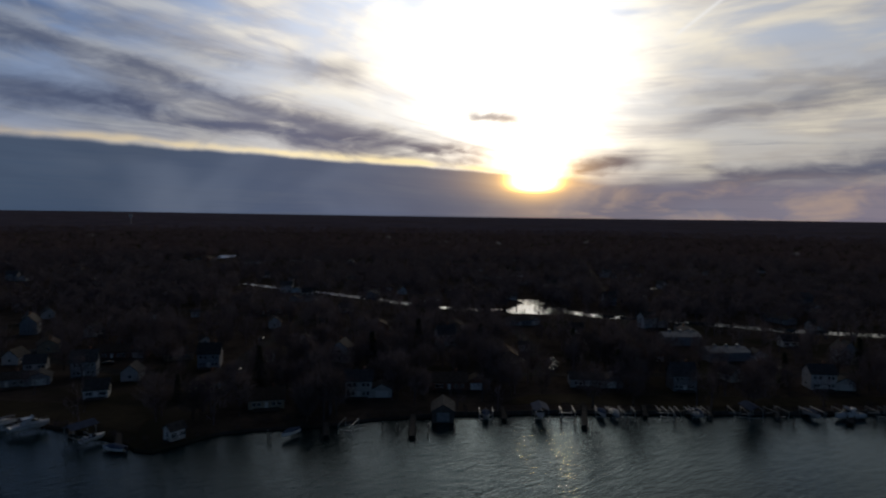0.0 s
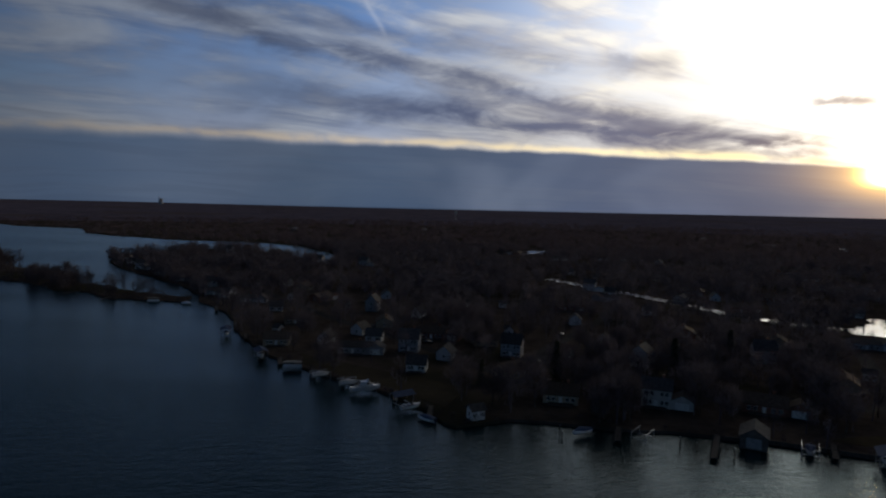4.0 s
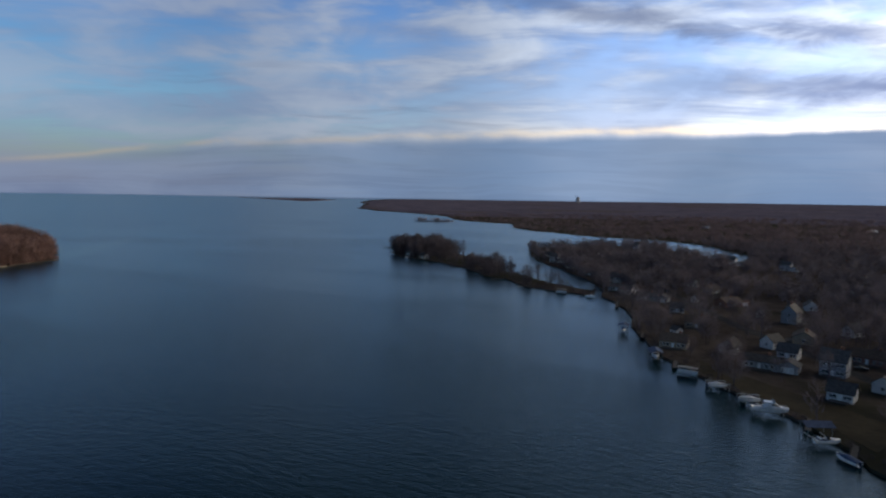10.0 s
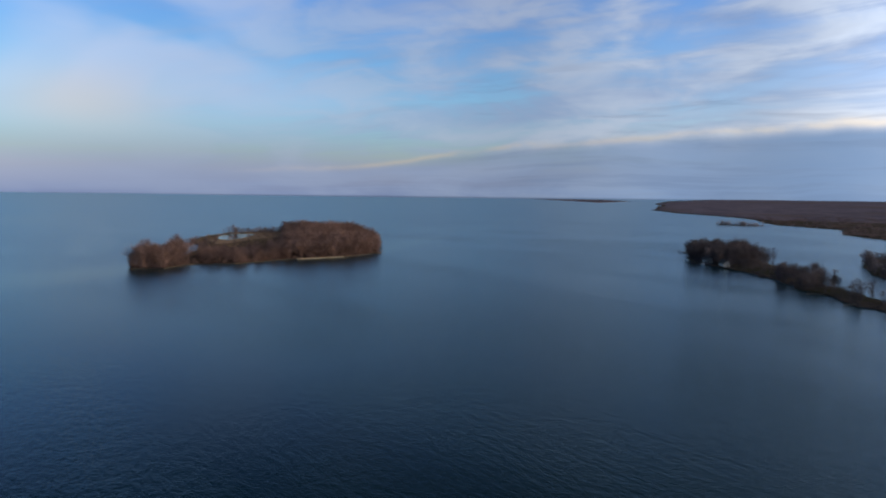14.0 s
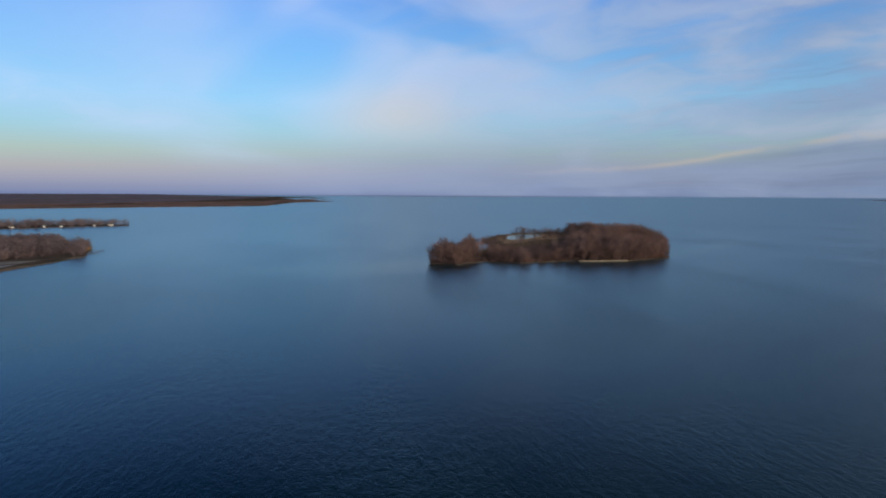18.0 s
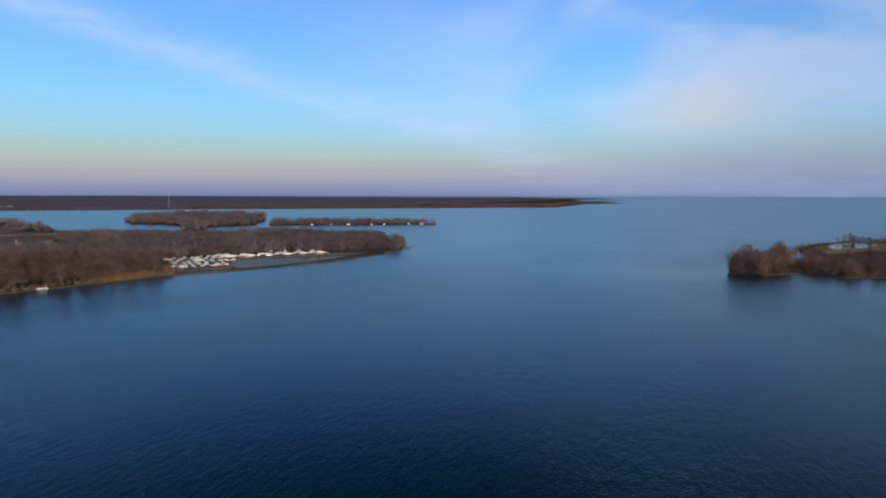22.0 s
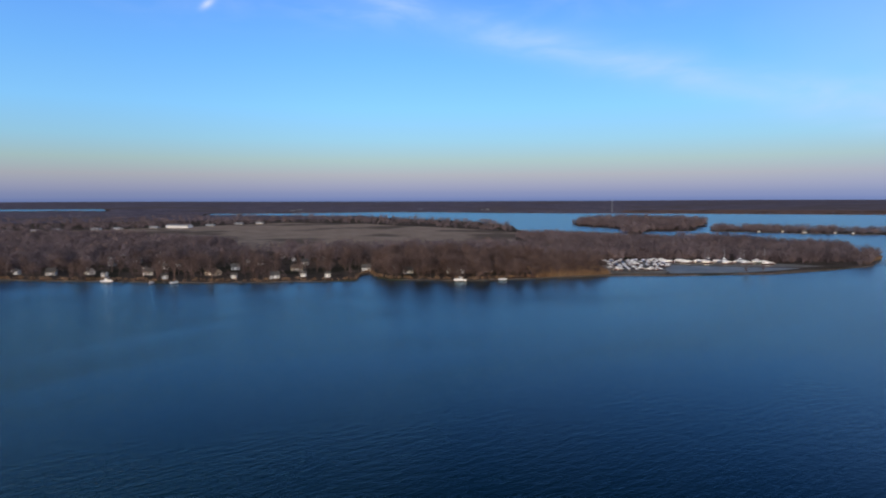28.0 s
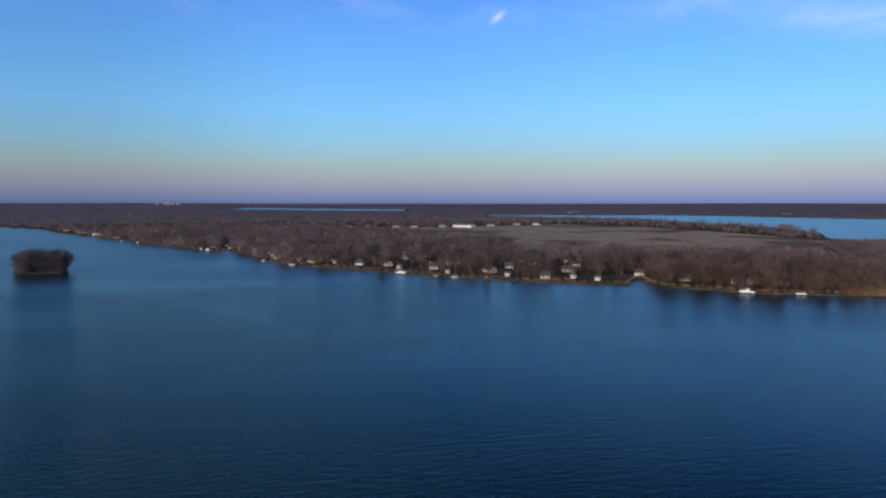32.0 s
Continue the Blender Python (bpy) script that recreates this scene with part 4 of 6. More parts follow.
def put_copy(kinds, used, k, m):
    """Sets the first of its kind itself, and copies of it after that."""
    if not used[k]:
        used[k] = True
        kinds[k].matrix_basis = m
        return kinds[k]
    return copy_thing(kinds[k], m)


def ground_z(x, y, base=0.8):
    return float(rise(math.hypot(x, y))) + base


HOMES = []


def home(kind, x, y, turn, clear=11.0, base=0.8):
    put_copy(HOUSE_KINDS, HOUSE_USED, kind, pose(x, y, ground_z(x, y, base), 0, 0, turn))
    HOMES.append((x, y))
    DISCS.append((x, y, clear))
    r = math.hypot(x, y)
    DISCS.append((x - x / r * clear, y - y / r * clear, clear * 0.7))


PLACE = random.Random(17)
# houses by the western shore that stand out singly
for kind, x, y, turn in [(6, -69, 159, 55), (2, -77, 205, 70), (3, -109, 195, 20), (3, -108, 216, 100), (5, -127, 220, 20), (1, -144, 205, 25), (3, -164, 213, 110), (2, -205, 240, 40),
                         (0, -26.7, 200, 5), (4, 2.7, 211, 0), (1, 50.7, 216, -4), (5, 83, 213, 0), (0, 133, 217, -6), (2, -53.3, 188, 15), (2, -180, 200, 35), (3, -237, 261, 40),
                         (1, -273, 275, 30), (5, -88, 235, 10), (4, -131, 248, 10), (0, -40, 248, 85), (2, 26.7, 251, 90), (4, 80, 256, 0), (1, 123, 259, 0)]:
    home(kind, x, y, turn)


def free(x, y, gap):
    return all(math.hypot(x - a, y - b) > gap for a, b in HOMES)


def on_open_ground(x, y):
    q = np.array([(x, y)])
    return not any(inside(c, q)[0] for c in CLEAR)


def clear_of(line, x, y, d):
    return np.min(np.hypot(line[:, 0] - x, line[:, 1] - y)) > d


count = 0
while count < 82:
    r = 245 * (830 / 245) ** PLACE.random()
    a = radians(PLACE.uniform(-36, 60))
    x, y = -r * math.sin(a), r * math.cos(a)
    if inside(L_WEST, np.array([(x, y)]))[0] and clear_of(L_WEST, x, y, 12) and on_open_ground(x, y) and free(x, y, 21):
        home(PLACE.choice((0, 1, 1, 2, 3, 3, 4, 5, 6, 6)), x, y, PLACE.choice((0, 90, 180, 20, 110)) + PLACE.uniform(-8, 8), 9.0)
        count += 1

count = 0
while count < 10:
    r = PLACE.uniform(225, 400)
    a = radians(PLACE.uniform(20, 50))
    x, y = -r * math.sin(a), r * math.cos(a)
    if inside(L_WEST, np.array([(x, y)]))[0] and clear_of(L_WEST, x, y, 14) and on_open_ground(x, y) and free(x, y, 15):
        home(PLACE.choice((6, 3, 6, 3, 2)), x, y, PLACE.choice((30, 120, 210, 300)) + PLACE.uniform(-12, 12), 7.0)
        count += 1

# the eastern shore
for kind, x, y, turn in [(0, 4, -496, 180), (2, -24, -504, 170), (5, 54.7, -529, 185), (6, 121, -475, 180), (4, 56, -565, 90), (3, 40, -496, 200), (6, 101, -472, 180)]:
    home(kind, x, y, turn, 8.0, 0.7)
for k, x in enumerate(range(142, 560, 27)):
    yy = np.interp(x, [133, 227, 333, 400, 453, 533], [-449, -444, -455, -463, -485, -543])
    home((3, 6, 2, 6, 3, 6, 3)[k % 7], x + PLACE.uniform(-5, 5), float(yy) - PLACE.uniform(14, 40), 180 + PLACE.uniform(-30, 30), 5.0, 0.7)
count = 0
while count < 62:
    x, y = PLACE.uniform(40, 745), -PLACE.uniform(496, 760)
    if x < 300 and y < -650:
        continue
    if free(x, y, 17) and inside(L_EAST, np.array([(x, y)]))[0] and clear_of(L_EAST, x, y, 16) and on_open_ground(x, y):
        home(PLACE.choice((3, 3, 6, 2, 3, 6)), x, y, PLACE.choice((0, 90, 180, 200)) + PLACE.uniform(-8, 8), 5.0, 0.7)
        for k in range(1, 9):       # a garden runs down towards the water
            DISCS.append((x, y + 11 * k, 5.5))
        count += 1
# along the bay, on the spit and on the low point
for kind, x, y, turn in [(3, -573, 248, 10), (3, -540, 249, 10), (0, -333, 304, 20), (1, -380, 320, 20), (2, -424, 336, 25), (0, -473, 353, 25), (3, -517, 376, 30), (2, -560, 400, 30), (1, -309, 285, 20)]:
    home(kind, x, y, turn, 7.0)
for k in range(7):
    home((6, 6, 3, 6)[k % 4], -535 - 33 * k + PLACE.uniform(-9, 9), -1111 + 16.5 * k, 150, 6.0, 0.6)
for k in range(7):
    x = 627 + 100 * k
    yy = np.interp(x, [633, 791, 1028, 1319], [-567, -607, -680, -788])
    home((3, 0, 1)[k % 3], x, float(yy) - 20, 200, 7.0, 0.7)


# ---- sheds, hangars, far buildings ----
def hangar(label, w, d, h, wall_mat, name="barn", category="barn"):
    ob = thing(name, label, category, "field buildings")
    part("wall", gable_body(w, d, h, d * 0.16), wall_mat, ob)
    part("roof", gable_roof(w, d, h, d * 0.16, 0.4, 0.25), SHEET_METAL, ob)
    part("door", merge(*[block(-4 + 2 * k, -2.06 + 2 * k, d / 2 - 0.02, d / 2 + 0.1, 0, h * 0.8) for k in range(4)]), GREY_SIDING, ob)
    part("vent", merge(*[block(-w * 0.3 + w * 0.3 * k, -w * 0.3 + w * 0.3 * k + 1.2, -0.6, 0.6, h + d * 0.16, h + d * 0.16 + 1.2, 0.2) for k in range(3)]), GALVANISED, ob)
    return ob


BARNS = [hangar("long white metal hangar by the open field", 56, 16, 4.5, WHITE_SIDING, "hangar", "hangar"),
         hangar("grey metal barn with pale roof", 20, 9, 3.0, GREY_SIDING),
         hangar("white metal storage barn", 18, 8, 2.6, WHITE_SIDING)]
BARNS.append(hangar("pale-roofed grey workshop among bare trees", 17, 9, 4, GREY_SIDING, "workshop", "workshop"))
BARN_USED = [False] * 4
for k, x, y, turn in [(0, 597, -1313, 165), (1, 527, -1480, 170), (2, 690, -1240, 160), (1, 776, -1180, 165), (2, 860, -1150, 160), (2, 487, -1513, 170), (1, 640, -1290, 165), (1, 720, -1215, 160), (2, 810, -1165, 150), (1, 905, -1130, 160), (2, 960, -1110, 155), (1, 560, -1390, 165),
                      (3, 118, 258, 5), (3, 111, 290, 3)]:
    put_copy(BARNS, BARN_USED, k, pose(x, y, ground_z(x, y), 0, 0, turn))
    DISCS.append((x, y, 18))

# far settlements: small white blocks of buildings on the far shores
for k in range(6):
    a = PLACE.uniform(165, 196)
    r = PLACE.uniform(2560, 2900)
    x, y = -r * math.sin(radians(a)), r * math.cos(radians(a))
    if inside(L_EAST, np.array([(x, y)]))[0]:
        put_copy(BARNS, BARN_USED, 1, pose(x, y, ground_z(x, y), 0, 0, PLACE.uniform(0, 180)))
        DISCS.append((x, y, 40))
for k in range(7):
    a = PLACE.uniform(-30, 45)
    r = PLACE.uniform(1000, 1900)
    x, y = -r * math.sin(radians(a)), r * math.cos(radians(a))
    put_copy(BARNS, BARN_USED, 1 + k % 2, pose(x, y, ground_z(x, y), 0, 0, PLACE.uniform(0, 180)))
    DISCS.append((x, y, 22))


def lathe(profile, sides=20):
    v, f = [], []
    for r, z in profile:
        v += [(r * math.cos(2 * math.pi * k / sides), r * math.sin(2 * math.pi * k / sides), z) for k in range(sides)]
    for i in range(len(profile) - 1):
        f += [(i * sides + k, i * sides + (k + 1) % sides, (i + 1) * sides + (k + 1) % sides, (i + 1) * sides + k) for k in range(sides)]
    return v, f


def cooling_tower(x, y, label):
    ob = thing("cooling_tower", label, "cooling tower", "power station", pose(x, y, ground_z(x, y), 0, 0, 0))
    part("shell", lathe([(17, 3), (15, 14), (13, 26), (12.4, 32), (13, 38), (13.6, 41), (13.0, 41), (12.0, 32), (12.5, 26)]), STONE, ob, smooth=True)
    part("base_ring", lathe([(17.8, -2), (17.8, 3), (16.6, 3.4), (16.6, -2)]), CONCRETE, ob)
    return ob


R_PLANT = 4700
a = radians(52.05)
plant = cooling_tower(-R_PLANT * math.sin(a), R_PLANT * math.cos(a), "distant concrete cooling tower with thin steam on the horizon")
puffs = []
for k in range(6):
    s = 1.3 + 0.5 * k
    v, f = lathe([(0.2, -s * 0.6), (s * 0.8, -s * 0.35), (s, 0), (s * 0.75, s * 0.4), (0.2, s * 0.6)], 10)
    puffs.append(([(q[0] - 2.2 * k, q[1] - 1.8 * k, q[2] + 41 + 2.4 * k) for q in v], f))
part("steam", merge(*puffs), STEAM, plant, "thin white steam", smooth=True)


def water_tower(x, y):
    ob = thing("water_tower", "white water tower above the far woods", "water tower", "", pose(x, y, ground_z(x, y), 0, 0, 0))
    part("tank", lathe([(0.3, 23), (4.5, 25), (6.5, 28), (6.8, 31), (5.2, 34), (0.3, 36)], 16), WHITE_SIDING, ob, smooth=True)
    part("stem", lathe([(3.5, -1), (1.8, 4), (1.5, 20), (3.6, 25)], 12), WHITE_SIDING, ob, smooth=True)


water_tower(-1120, 2240)


def lattice_mast(x, y, h):
    ob = thing("radio_mast", "slender lattice radio mast on the far shore", "mast", "radio masts", pose(x, y, ground_z(x, y), 0, 0, 0))
    part("legs", merge(*[turned_post(cx, cy, -1, h, 0.5, 5, 0.2) for cx, cy in ((-1.5, 0), (1.5, 0), (0, 2))]), GALVANISED, ob)
    part("braces", merge(*[block(-1.5, 1.5, -0.2, 1.8, z, z + 0.35) for z in range(4, int(h), 6)]), GALVANISED, ob)


lattice_mast(-585, -2380, 62)
for k in range(5):
    a = radians(229.9 + (-0.5, -0.1, 0.2, 0.5, 1.1)[k])
    hgt = (11, 20, 27, 15, 10)[k]
    ob = thing("tower_block", "faint grey tower block on the horizon", "building", "far skyline", pose(-4750 * math.sin(a), 4750 * math.cos(a), ground_z(4750, 0), 0, 0, 40))
    part("wall", block(-9, 9, -7, 7, -3, hgt, 1.0), CONCRETE, ob)
    part("roof_plant", block(-4, 4, -3, 3, hgt, hgt + 4, 0.5), CONCRETE, ob)


# ---- boats ----
def hull_shape(length, beam, depth, sheer=0.25, sections=9, close=True):
    """A hull from stern (-x) to bow (+x), keel at z = 0."""
    v, f = [], []
    ring = 7
    for i in range(sections):
        t = i / (sections - 1)
        x = (t - 0.5) * length
        b = beam / 2 * (1 - max(0, (t - 0.45) / 0.55) ** 2.2) * (0.9 + 0.1 * min(1, t * 4))
        b = max(b, 0.02)
        k = depth * 0.42 * max(0, (t - 0.7) / 0.3) ** 2
        top = depth + sheer * t * t
        for y, z in ((-b, top), (-b * 0.96, depth * 0.55 + k * 0.4), (-b * 0.72, depth * 0.22 + k), (0, k), (b * 0.72, depth * 0.22 + k), (b * 0.96, depth * 0.55 + k * 0.4), (b, top)):
            v.append((x, y, z))
    for i in range(sections - 1):
        a, b2 = i * ring, (i + 1) * ring
        for k in range(ring - 1):
            f.append((a + k, a + k + 1, b2 + k + 1, b2 + k))
        f.append((a + ring - 1, a, b2, b2 + ring - 1))
    f.append(tuple(range(ring)))
    return v, f


def loaf(length, beam, z0, height, x_shift=0.0, taper=0.75, peak=0.4, sections=7):
    """A rounded cover or cabin: an arched body that slopes down to both ends."""
    v, f = [], []
    for i in range(sections):
        t = i / (sections - 1)
        x = (t - 0.5) * length + x_shift
        w = beam / 2 * (1 - (1 - taper) * max(0, (t - 0.5) / 0.5)) * (1 if 0 < i < sections - 1 else 0.96)
        hh = height * (1 - 0.75 * abs(t - peak) / max(peak, 1 - peak)) if 0 < i < sections - 1 else height * 0.22
        for y, z in ((-w, 0), (-w * 0.94, hh * 0.5), (-w * 0.5, hh * 0.9), (0, hh), (w * 0.5, hh * 0.9), (w * 0.94, hh * 0.5), (w, 0)):
            v.append((x, y, z0 + z))
    n = 7
    for i in range(sections - 1):
        for k in range(n - 1):
            f.append((i * n + k + n, i * n + k + n + 1, i * n + k + 1, i * n + k))
        f.append((i * n, i * n + n - 1, i * n + 2 * n - 1, i * n + n))
    f += [tuple(range(n)), tuple(reversed(range(len(v) - n, len(v))))]
    return v, f


def slab(length, beam, z0, z1, x0=0.0):
    return block(x0 - length / 2, x0 + length / 2, -beam / 2, beam / 2, z0, z1, 0.06)


def cruiser():
    ob = thing("cabin_cruiser", "white cabin cruiser with flybridge raised on a boat lift", "boat", "shore boats")
    part("hull", hull_shape(9.6, 3.2, 1.5, 0.5), GELCOAT, ob, smooth=True)
    part("cabin", loaf(5.0, 2.6, 1.6, 1.5, 0.6, 0.6, 0.35), GELCOAT, ob)
    part("windscreen", loaf(2.0, 2.3, 2.35, 0.75, 1.1, 0.7, 0.3), GLASS_DARK, ob)
    part("flybridge", merge(slab(2.6, 2.3, 3.0, 3.25, -0.4), slab(0.2, 2.2, 3.25, 3.8, 0.8)), GELCOAT, ob)
    part("bow_rail", merge(*[turned_post(x, y, 1.8, 2.5, 0.03, 5) for x, y in ((2.0, 1.3), (3.2, 0.95), (4.2, 0.5), (2.0, -1.3), (3.2, -0.95), (4.2, -0.5))], slab(2.4, 0.06, 2.47, 2.53, 3.2)), GALVANISED, ob)
    return ob


def covered_runabout(cover, label):
    ob = thing("motor_boat", label, "boat", "shore boats")
    part("hull", hull_shape(6.2, 2.3, 1.0, 0.3), GELCOAT, ob, smooth=True)
    part("cover", loaf(6.0, 2.35, 1.05, 0.85, -0.1, 0.25, 0.5), cover, ob)
    part("outboard", merge(slab(0.5, 0.5, 0.5, 1.5, -3.35), slab(0.25, 0.2, -0.4, 0.5, -3.35)), HULL_DARK, ob)
    return ob


def open_boat():
    ob = thing("motor_boat", "white open motor boat with dark cockpit", "boat", "shore boats")
    part("hull", hull_shape(6.4, 2.3, 1.1, 0.3), GELCOAT, ob, smooth=True)
    part("deck", loaf(2.6, 1.9, 1.2, 0.38, 1.4, 0.4, 0.3), GELCOAT, ob)
    part("cockpit", slab(2.6, 1.7, 1.12, 1.24, -1.15), HULL_DARK, ob)
    part("windscreen", loaf(0.7, 1.8, 1.3, 0.65, 0.25, 0.9, 0.3), GLASS_DARK, ob)
    part("seat", merge(slab(0.6, 1.5, 1.24, 1.65, -2.0), slab(0.5, 0.6, 1.24, 1.7, -0.6)), GELCOAT, ob)
    return ob


def pontoon():
    ob = thing("pontoon_boat", "pontoon boat under a flat beige canopy", "boat", "shore boats")
    for y in (-0.95, 0.95):
        v, f = lathe([(0.05, -3.6), (0.33, -3.2), (0.33, 2.7), (0.05, 3.6)], 9)
        part("float", ([(p[2], p[0] + y, p[1] + 0.35) for p in v], f), GALVANISED, ob, smooth=True)
    part("deck", slab(6.6, 2.5, 0.68, 0.8), WEATHERED, ob)
    part("rail", merge(slab(6.4, 0.08, 0.8, 1.5), block(-3.2, 3.2, -1.22, -1.14, 0.8, 1.5), block(-3.2, 3.2, 1.14, 1.22, 0.8, 1.5)), GELCOAT, ob)
    for x, y in ((-2.8, -1.1), (2.8, -1.1), (-2.8, 1.1), (2.8, 1.1)):
        part("canopy_pole", turned_post(x, y, 0.8, 2.7, 0.035, 5), GALVANISED, ob)
    part("canopy", loaf(6.6, 2.9, 2.65, 0.4, 0, 1.0, 0.5), CANVAS, ob)
    return ob


def wrapped_boat(cover, length, label):
    """A boat laid up on stands under shrink wrap."""
    ob = thing("laid_up_boat", label, "boat", "laid-up boats")
    b = length * 0.31
    part("hull", ([(x, y, z + 0.9) for x, y, z in hull_shape(length, b, length * 0.15, 0.3)[0]], hull_shape(length, b, length * 0.15, 0.3)[1]), BOTTOM_PAINT, ob, smooth=True)
    part("wrap", loaf(length * 1.0, b * 1.04, 0.9 + length * 0.10, length * 0.19, 0, 0.2, 0.42), cover, ob)
    part("cradle", merge(*[turned_post(x, y, 0.0, 1.1, 0.06, 4) for x in (-length * 0.3, length * 0.15) for y in (-b * 0.42, b * 0.42)], block(-length * 0.3, length * 0.15, -0.1, 0.1, 0.0, 0.2)), GALVANISED, ob)
    return ob


def laid_up_sailboat():
    ob = thing("laid_up_sailboat", "sailing yacht laid up under white wrap, mast standing", "sailboat", "laid-up boats")
    v, f = hull_shape(11.0, 3.3, 1.6, 0.35)
    part("hull", ([(x, y, z + 1.6) for x, y, z in v], f), HULL_DARK, ob, smooth=True)
    part("keel", block(-1.2, 1.0, -0.12, 0.12, 0.1, 1.7, 0.05), BOTTOM_PAINT, ob)
    part("wrap", loaf(10.6, 3.3, 2.9, 1.5, 0, 0.2, 0.5), WRAP, ob)
    part("mast", turned_post(0.8, 0, 3.0, 15.5, 0.12, 7, 0.07), GALVANISED, ob)
    part("spreader", block(0.76, 0.84, -0.9, 0.9, 9.5, 9.6), GALVANISED, ob)
    part("cradle", merge(*[turned_post(x, y, 0.0, 2.2, 0.07, 4) for x in (-3.0, 2.2) for y in (-1.3, 1.3)], block(-3.0, 2.2, -0.1, 0.1, 0.0, 0.2)), GALVANISED, ob)
    return ob


def boat_lift(canopy):
    ob = thing("boat_lift", "boat hoist of steel posts" + (" with a sloped canopy" if canopy else " standing in shallow water"), "boat lift", "boat lifts")
    for x, y in ((-3, -1.9), (3, -1.9), (-3, 1.9), (3, 1.9)):
        part("post", turned_post(x, y, -1.0, 3.6 if canopy else 2.6, 0.09, 6), GALVANISED, ob)
    for y in (-1.9, 1.9):
        part("beam", block(-3.3, 3.3, y - 0.1, y + 0.1, 2.4 if not canopy else 3.45, 2.6 if not canopy else 3.6), GALVANISED, ob)
    for x in (-2, 2):
        part("cradle", block(x - 0.1, x + 0.1, -1.8, 1.8, 0.7, 0.9), GALVANISED, ob)
    if canopy:
        part("canopy", gable_roof(7.0, 4.4, 3.6, 0.9, 0.2, 0.08), CANVAS_BLUE, ob)
    return ob


def dock(length, label="weathered timber dock on round pilings"):
    """Runs from the shore (0) out along +x."""
    ob = thing("dock", label, "dock", "docks")
    n = int(length / 1.2)
    part("decking", merge(*[block(k * 1.2 - 2.0, k * 1.2 - 0.84, -0.75, 0.75, 0.95, 1.03) for k in range(n + 2)]), WEATHERED, ob)
    part("stringer", merge(block(-2, length, -0.7, -0.6, 0.78, 0.95), block(-2, length, 0.6, 0.7, 0.78, 0.95)), WEATHERED, ob)
    for k in range(int(length / 3.5) + 1):
        for y in (-0.85, 0.85):
            part("piling", turned_post(1 + 3.5 * k, y, -1.5, 1.9 + 0.2 * ((k * 7) % 3), 0.14, 7), PILING, ob)
    return ob


def boathouse():
    ob = thing("boathouse", "dark timber boathouse over the water's edge", "boathouse", "boathouses")
    part("wall", gable_body(9, 6.5, 3.0, 2.0), WEATHERED, ob)
    part("roof", gable_roof(9, 6.5, 3.0, 2.0, 0.4), SHINGLES, ob)
    part("door", block(-4.6, -4.5, -1.8, 1.8, 0.1, 2.7, 0.02), GREY_SIDING, ob)
    for x in (-4, 0, 4):
        for y in (-3, 3):
            part("piling", turned_post(x, y, -1.5, 0.3, 0.16, 6), PILING, ob)
    return ob


FLEET = [cruiser(), covered_runabout(WRAP, "small motor boat under a white cover"), covered_runabout(CANVAS_BLUE, "small motor boat under a dark blue cover"), open_boat(), pontoon(),
         wrapped_boat(WRAP, 8.5, "motor boat laid up ashore under white shrink wrap"), wrapped_boat(WRAP, 11.5, "large cruiser laid up ashore under white shrink wrap"),
         wrapped_boat(WRAP_BLUE, 8.0, "motor boat laid up ashore under blue shrink wrap"), laid_up_sailboat(), boat_lift(False), boat_lift(True), dock(9.0), dock(16.0, "long timber dock on round pilings"), boathouse()]
FLEET_USED = [False] * len(FLEET)
CRUISER, WHITE_BOAT, BLUE_BOAT, OPEN_BOAT, PONTOON, LAID_8, LAID_11, LAID_BLUE, YACHT, LIFT, LIFT_ROOF, DOCK, LONG_DOCK, BOATHOUSE = range(14)


def moor(kind, x, y, turn, z=0.0):
    return put_copy(FLEET, FLEET_USED, kind, pose(x, y, z, 0, 0, turn))


def seaward(x, y):
    """The bearing out over the water, for a place on one of the near shores."""
    return math.degrees(math.atan2(-y, -x))


# western shore, from the point round to the neck of the spit
moor(CRUISER, -110, 164, 48, 0.85)
moor(LIFT, -110, 164, 48)
moor(WHITE_BOAT, -119, 167, 50, 0.8)
moor(LIFT, -119, 167, 50)
moor(WHITE_BOAT, -133, 170, 60, 0.8)
moor(LIFT, -133, 170, 60)
moor(PONTOON, -148, 173, 30, 0.5)
moor(LIFT_ROOF, -169, 179, -35)
moor(OPEN_BOAT, -169, 179, -35, 0.8)
moor(LIFT_ROOF, -211, 201, -45)
moor(BLUE_BOAT, -211, 201, -45, 0.8)
moor(OPEN_BOAT, -89, 157, 62, 0.75)
moor(LIFT_ROOF, -94, 160, 62)
moor(BLUE_BOAT, -81, 152, 170, 0.1)
for x, y, k in [(-84, 160, DOCK), (-101, 168, DOCK), (-125, 172, DOCK), (-141, 176, DOCK), (-161, 181, DOCK), (-177, 188, LONG_DOCK), (-203, 205, DOCK), (-229, 224, DOCK), (-273, 252, LONG_DOCK)]:
    moor(k, x, y, seaward(x, y))
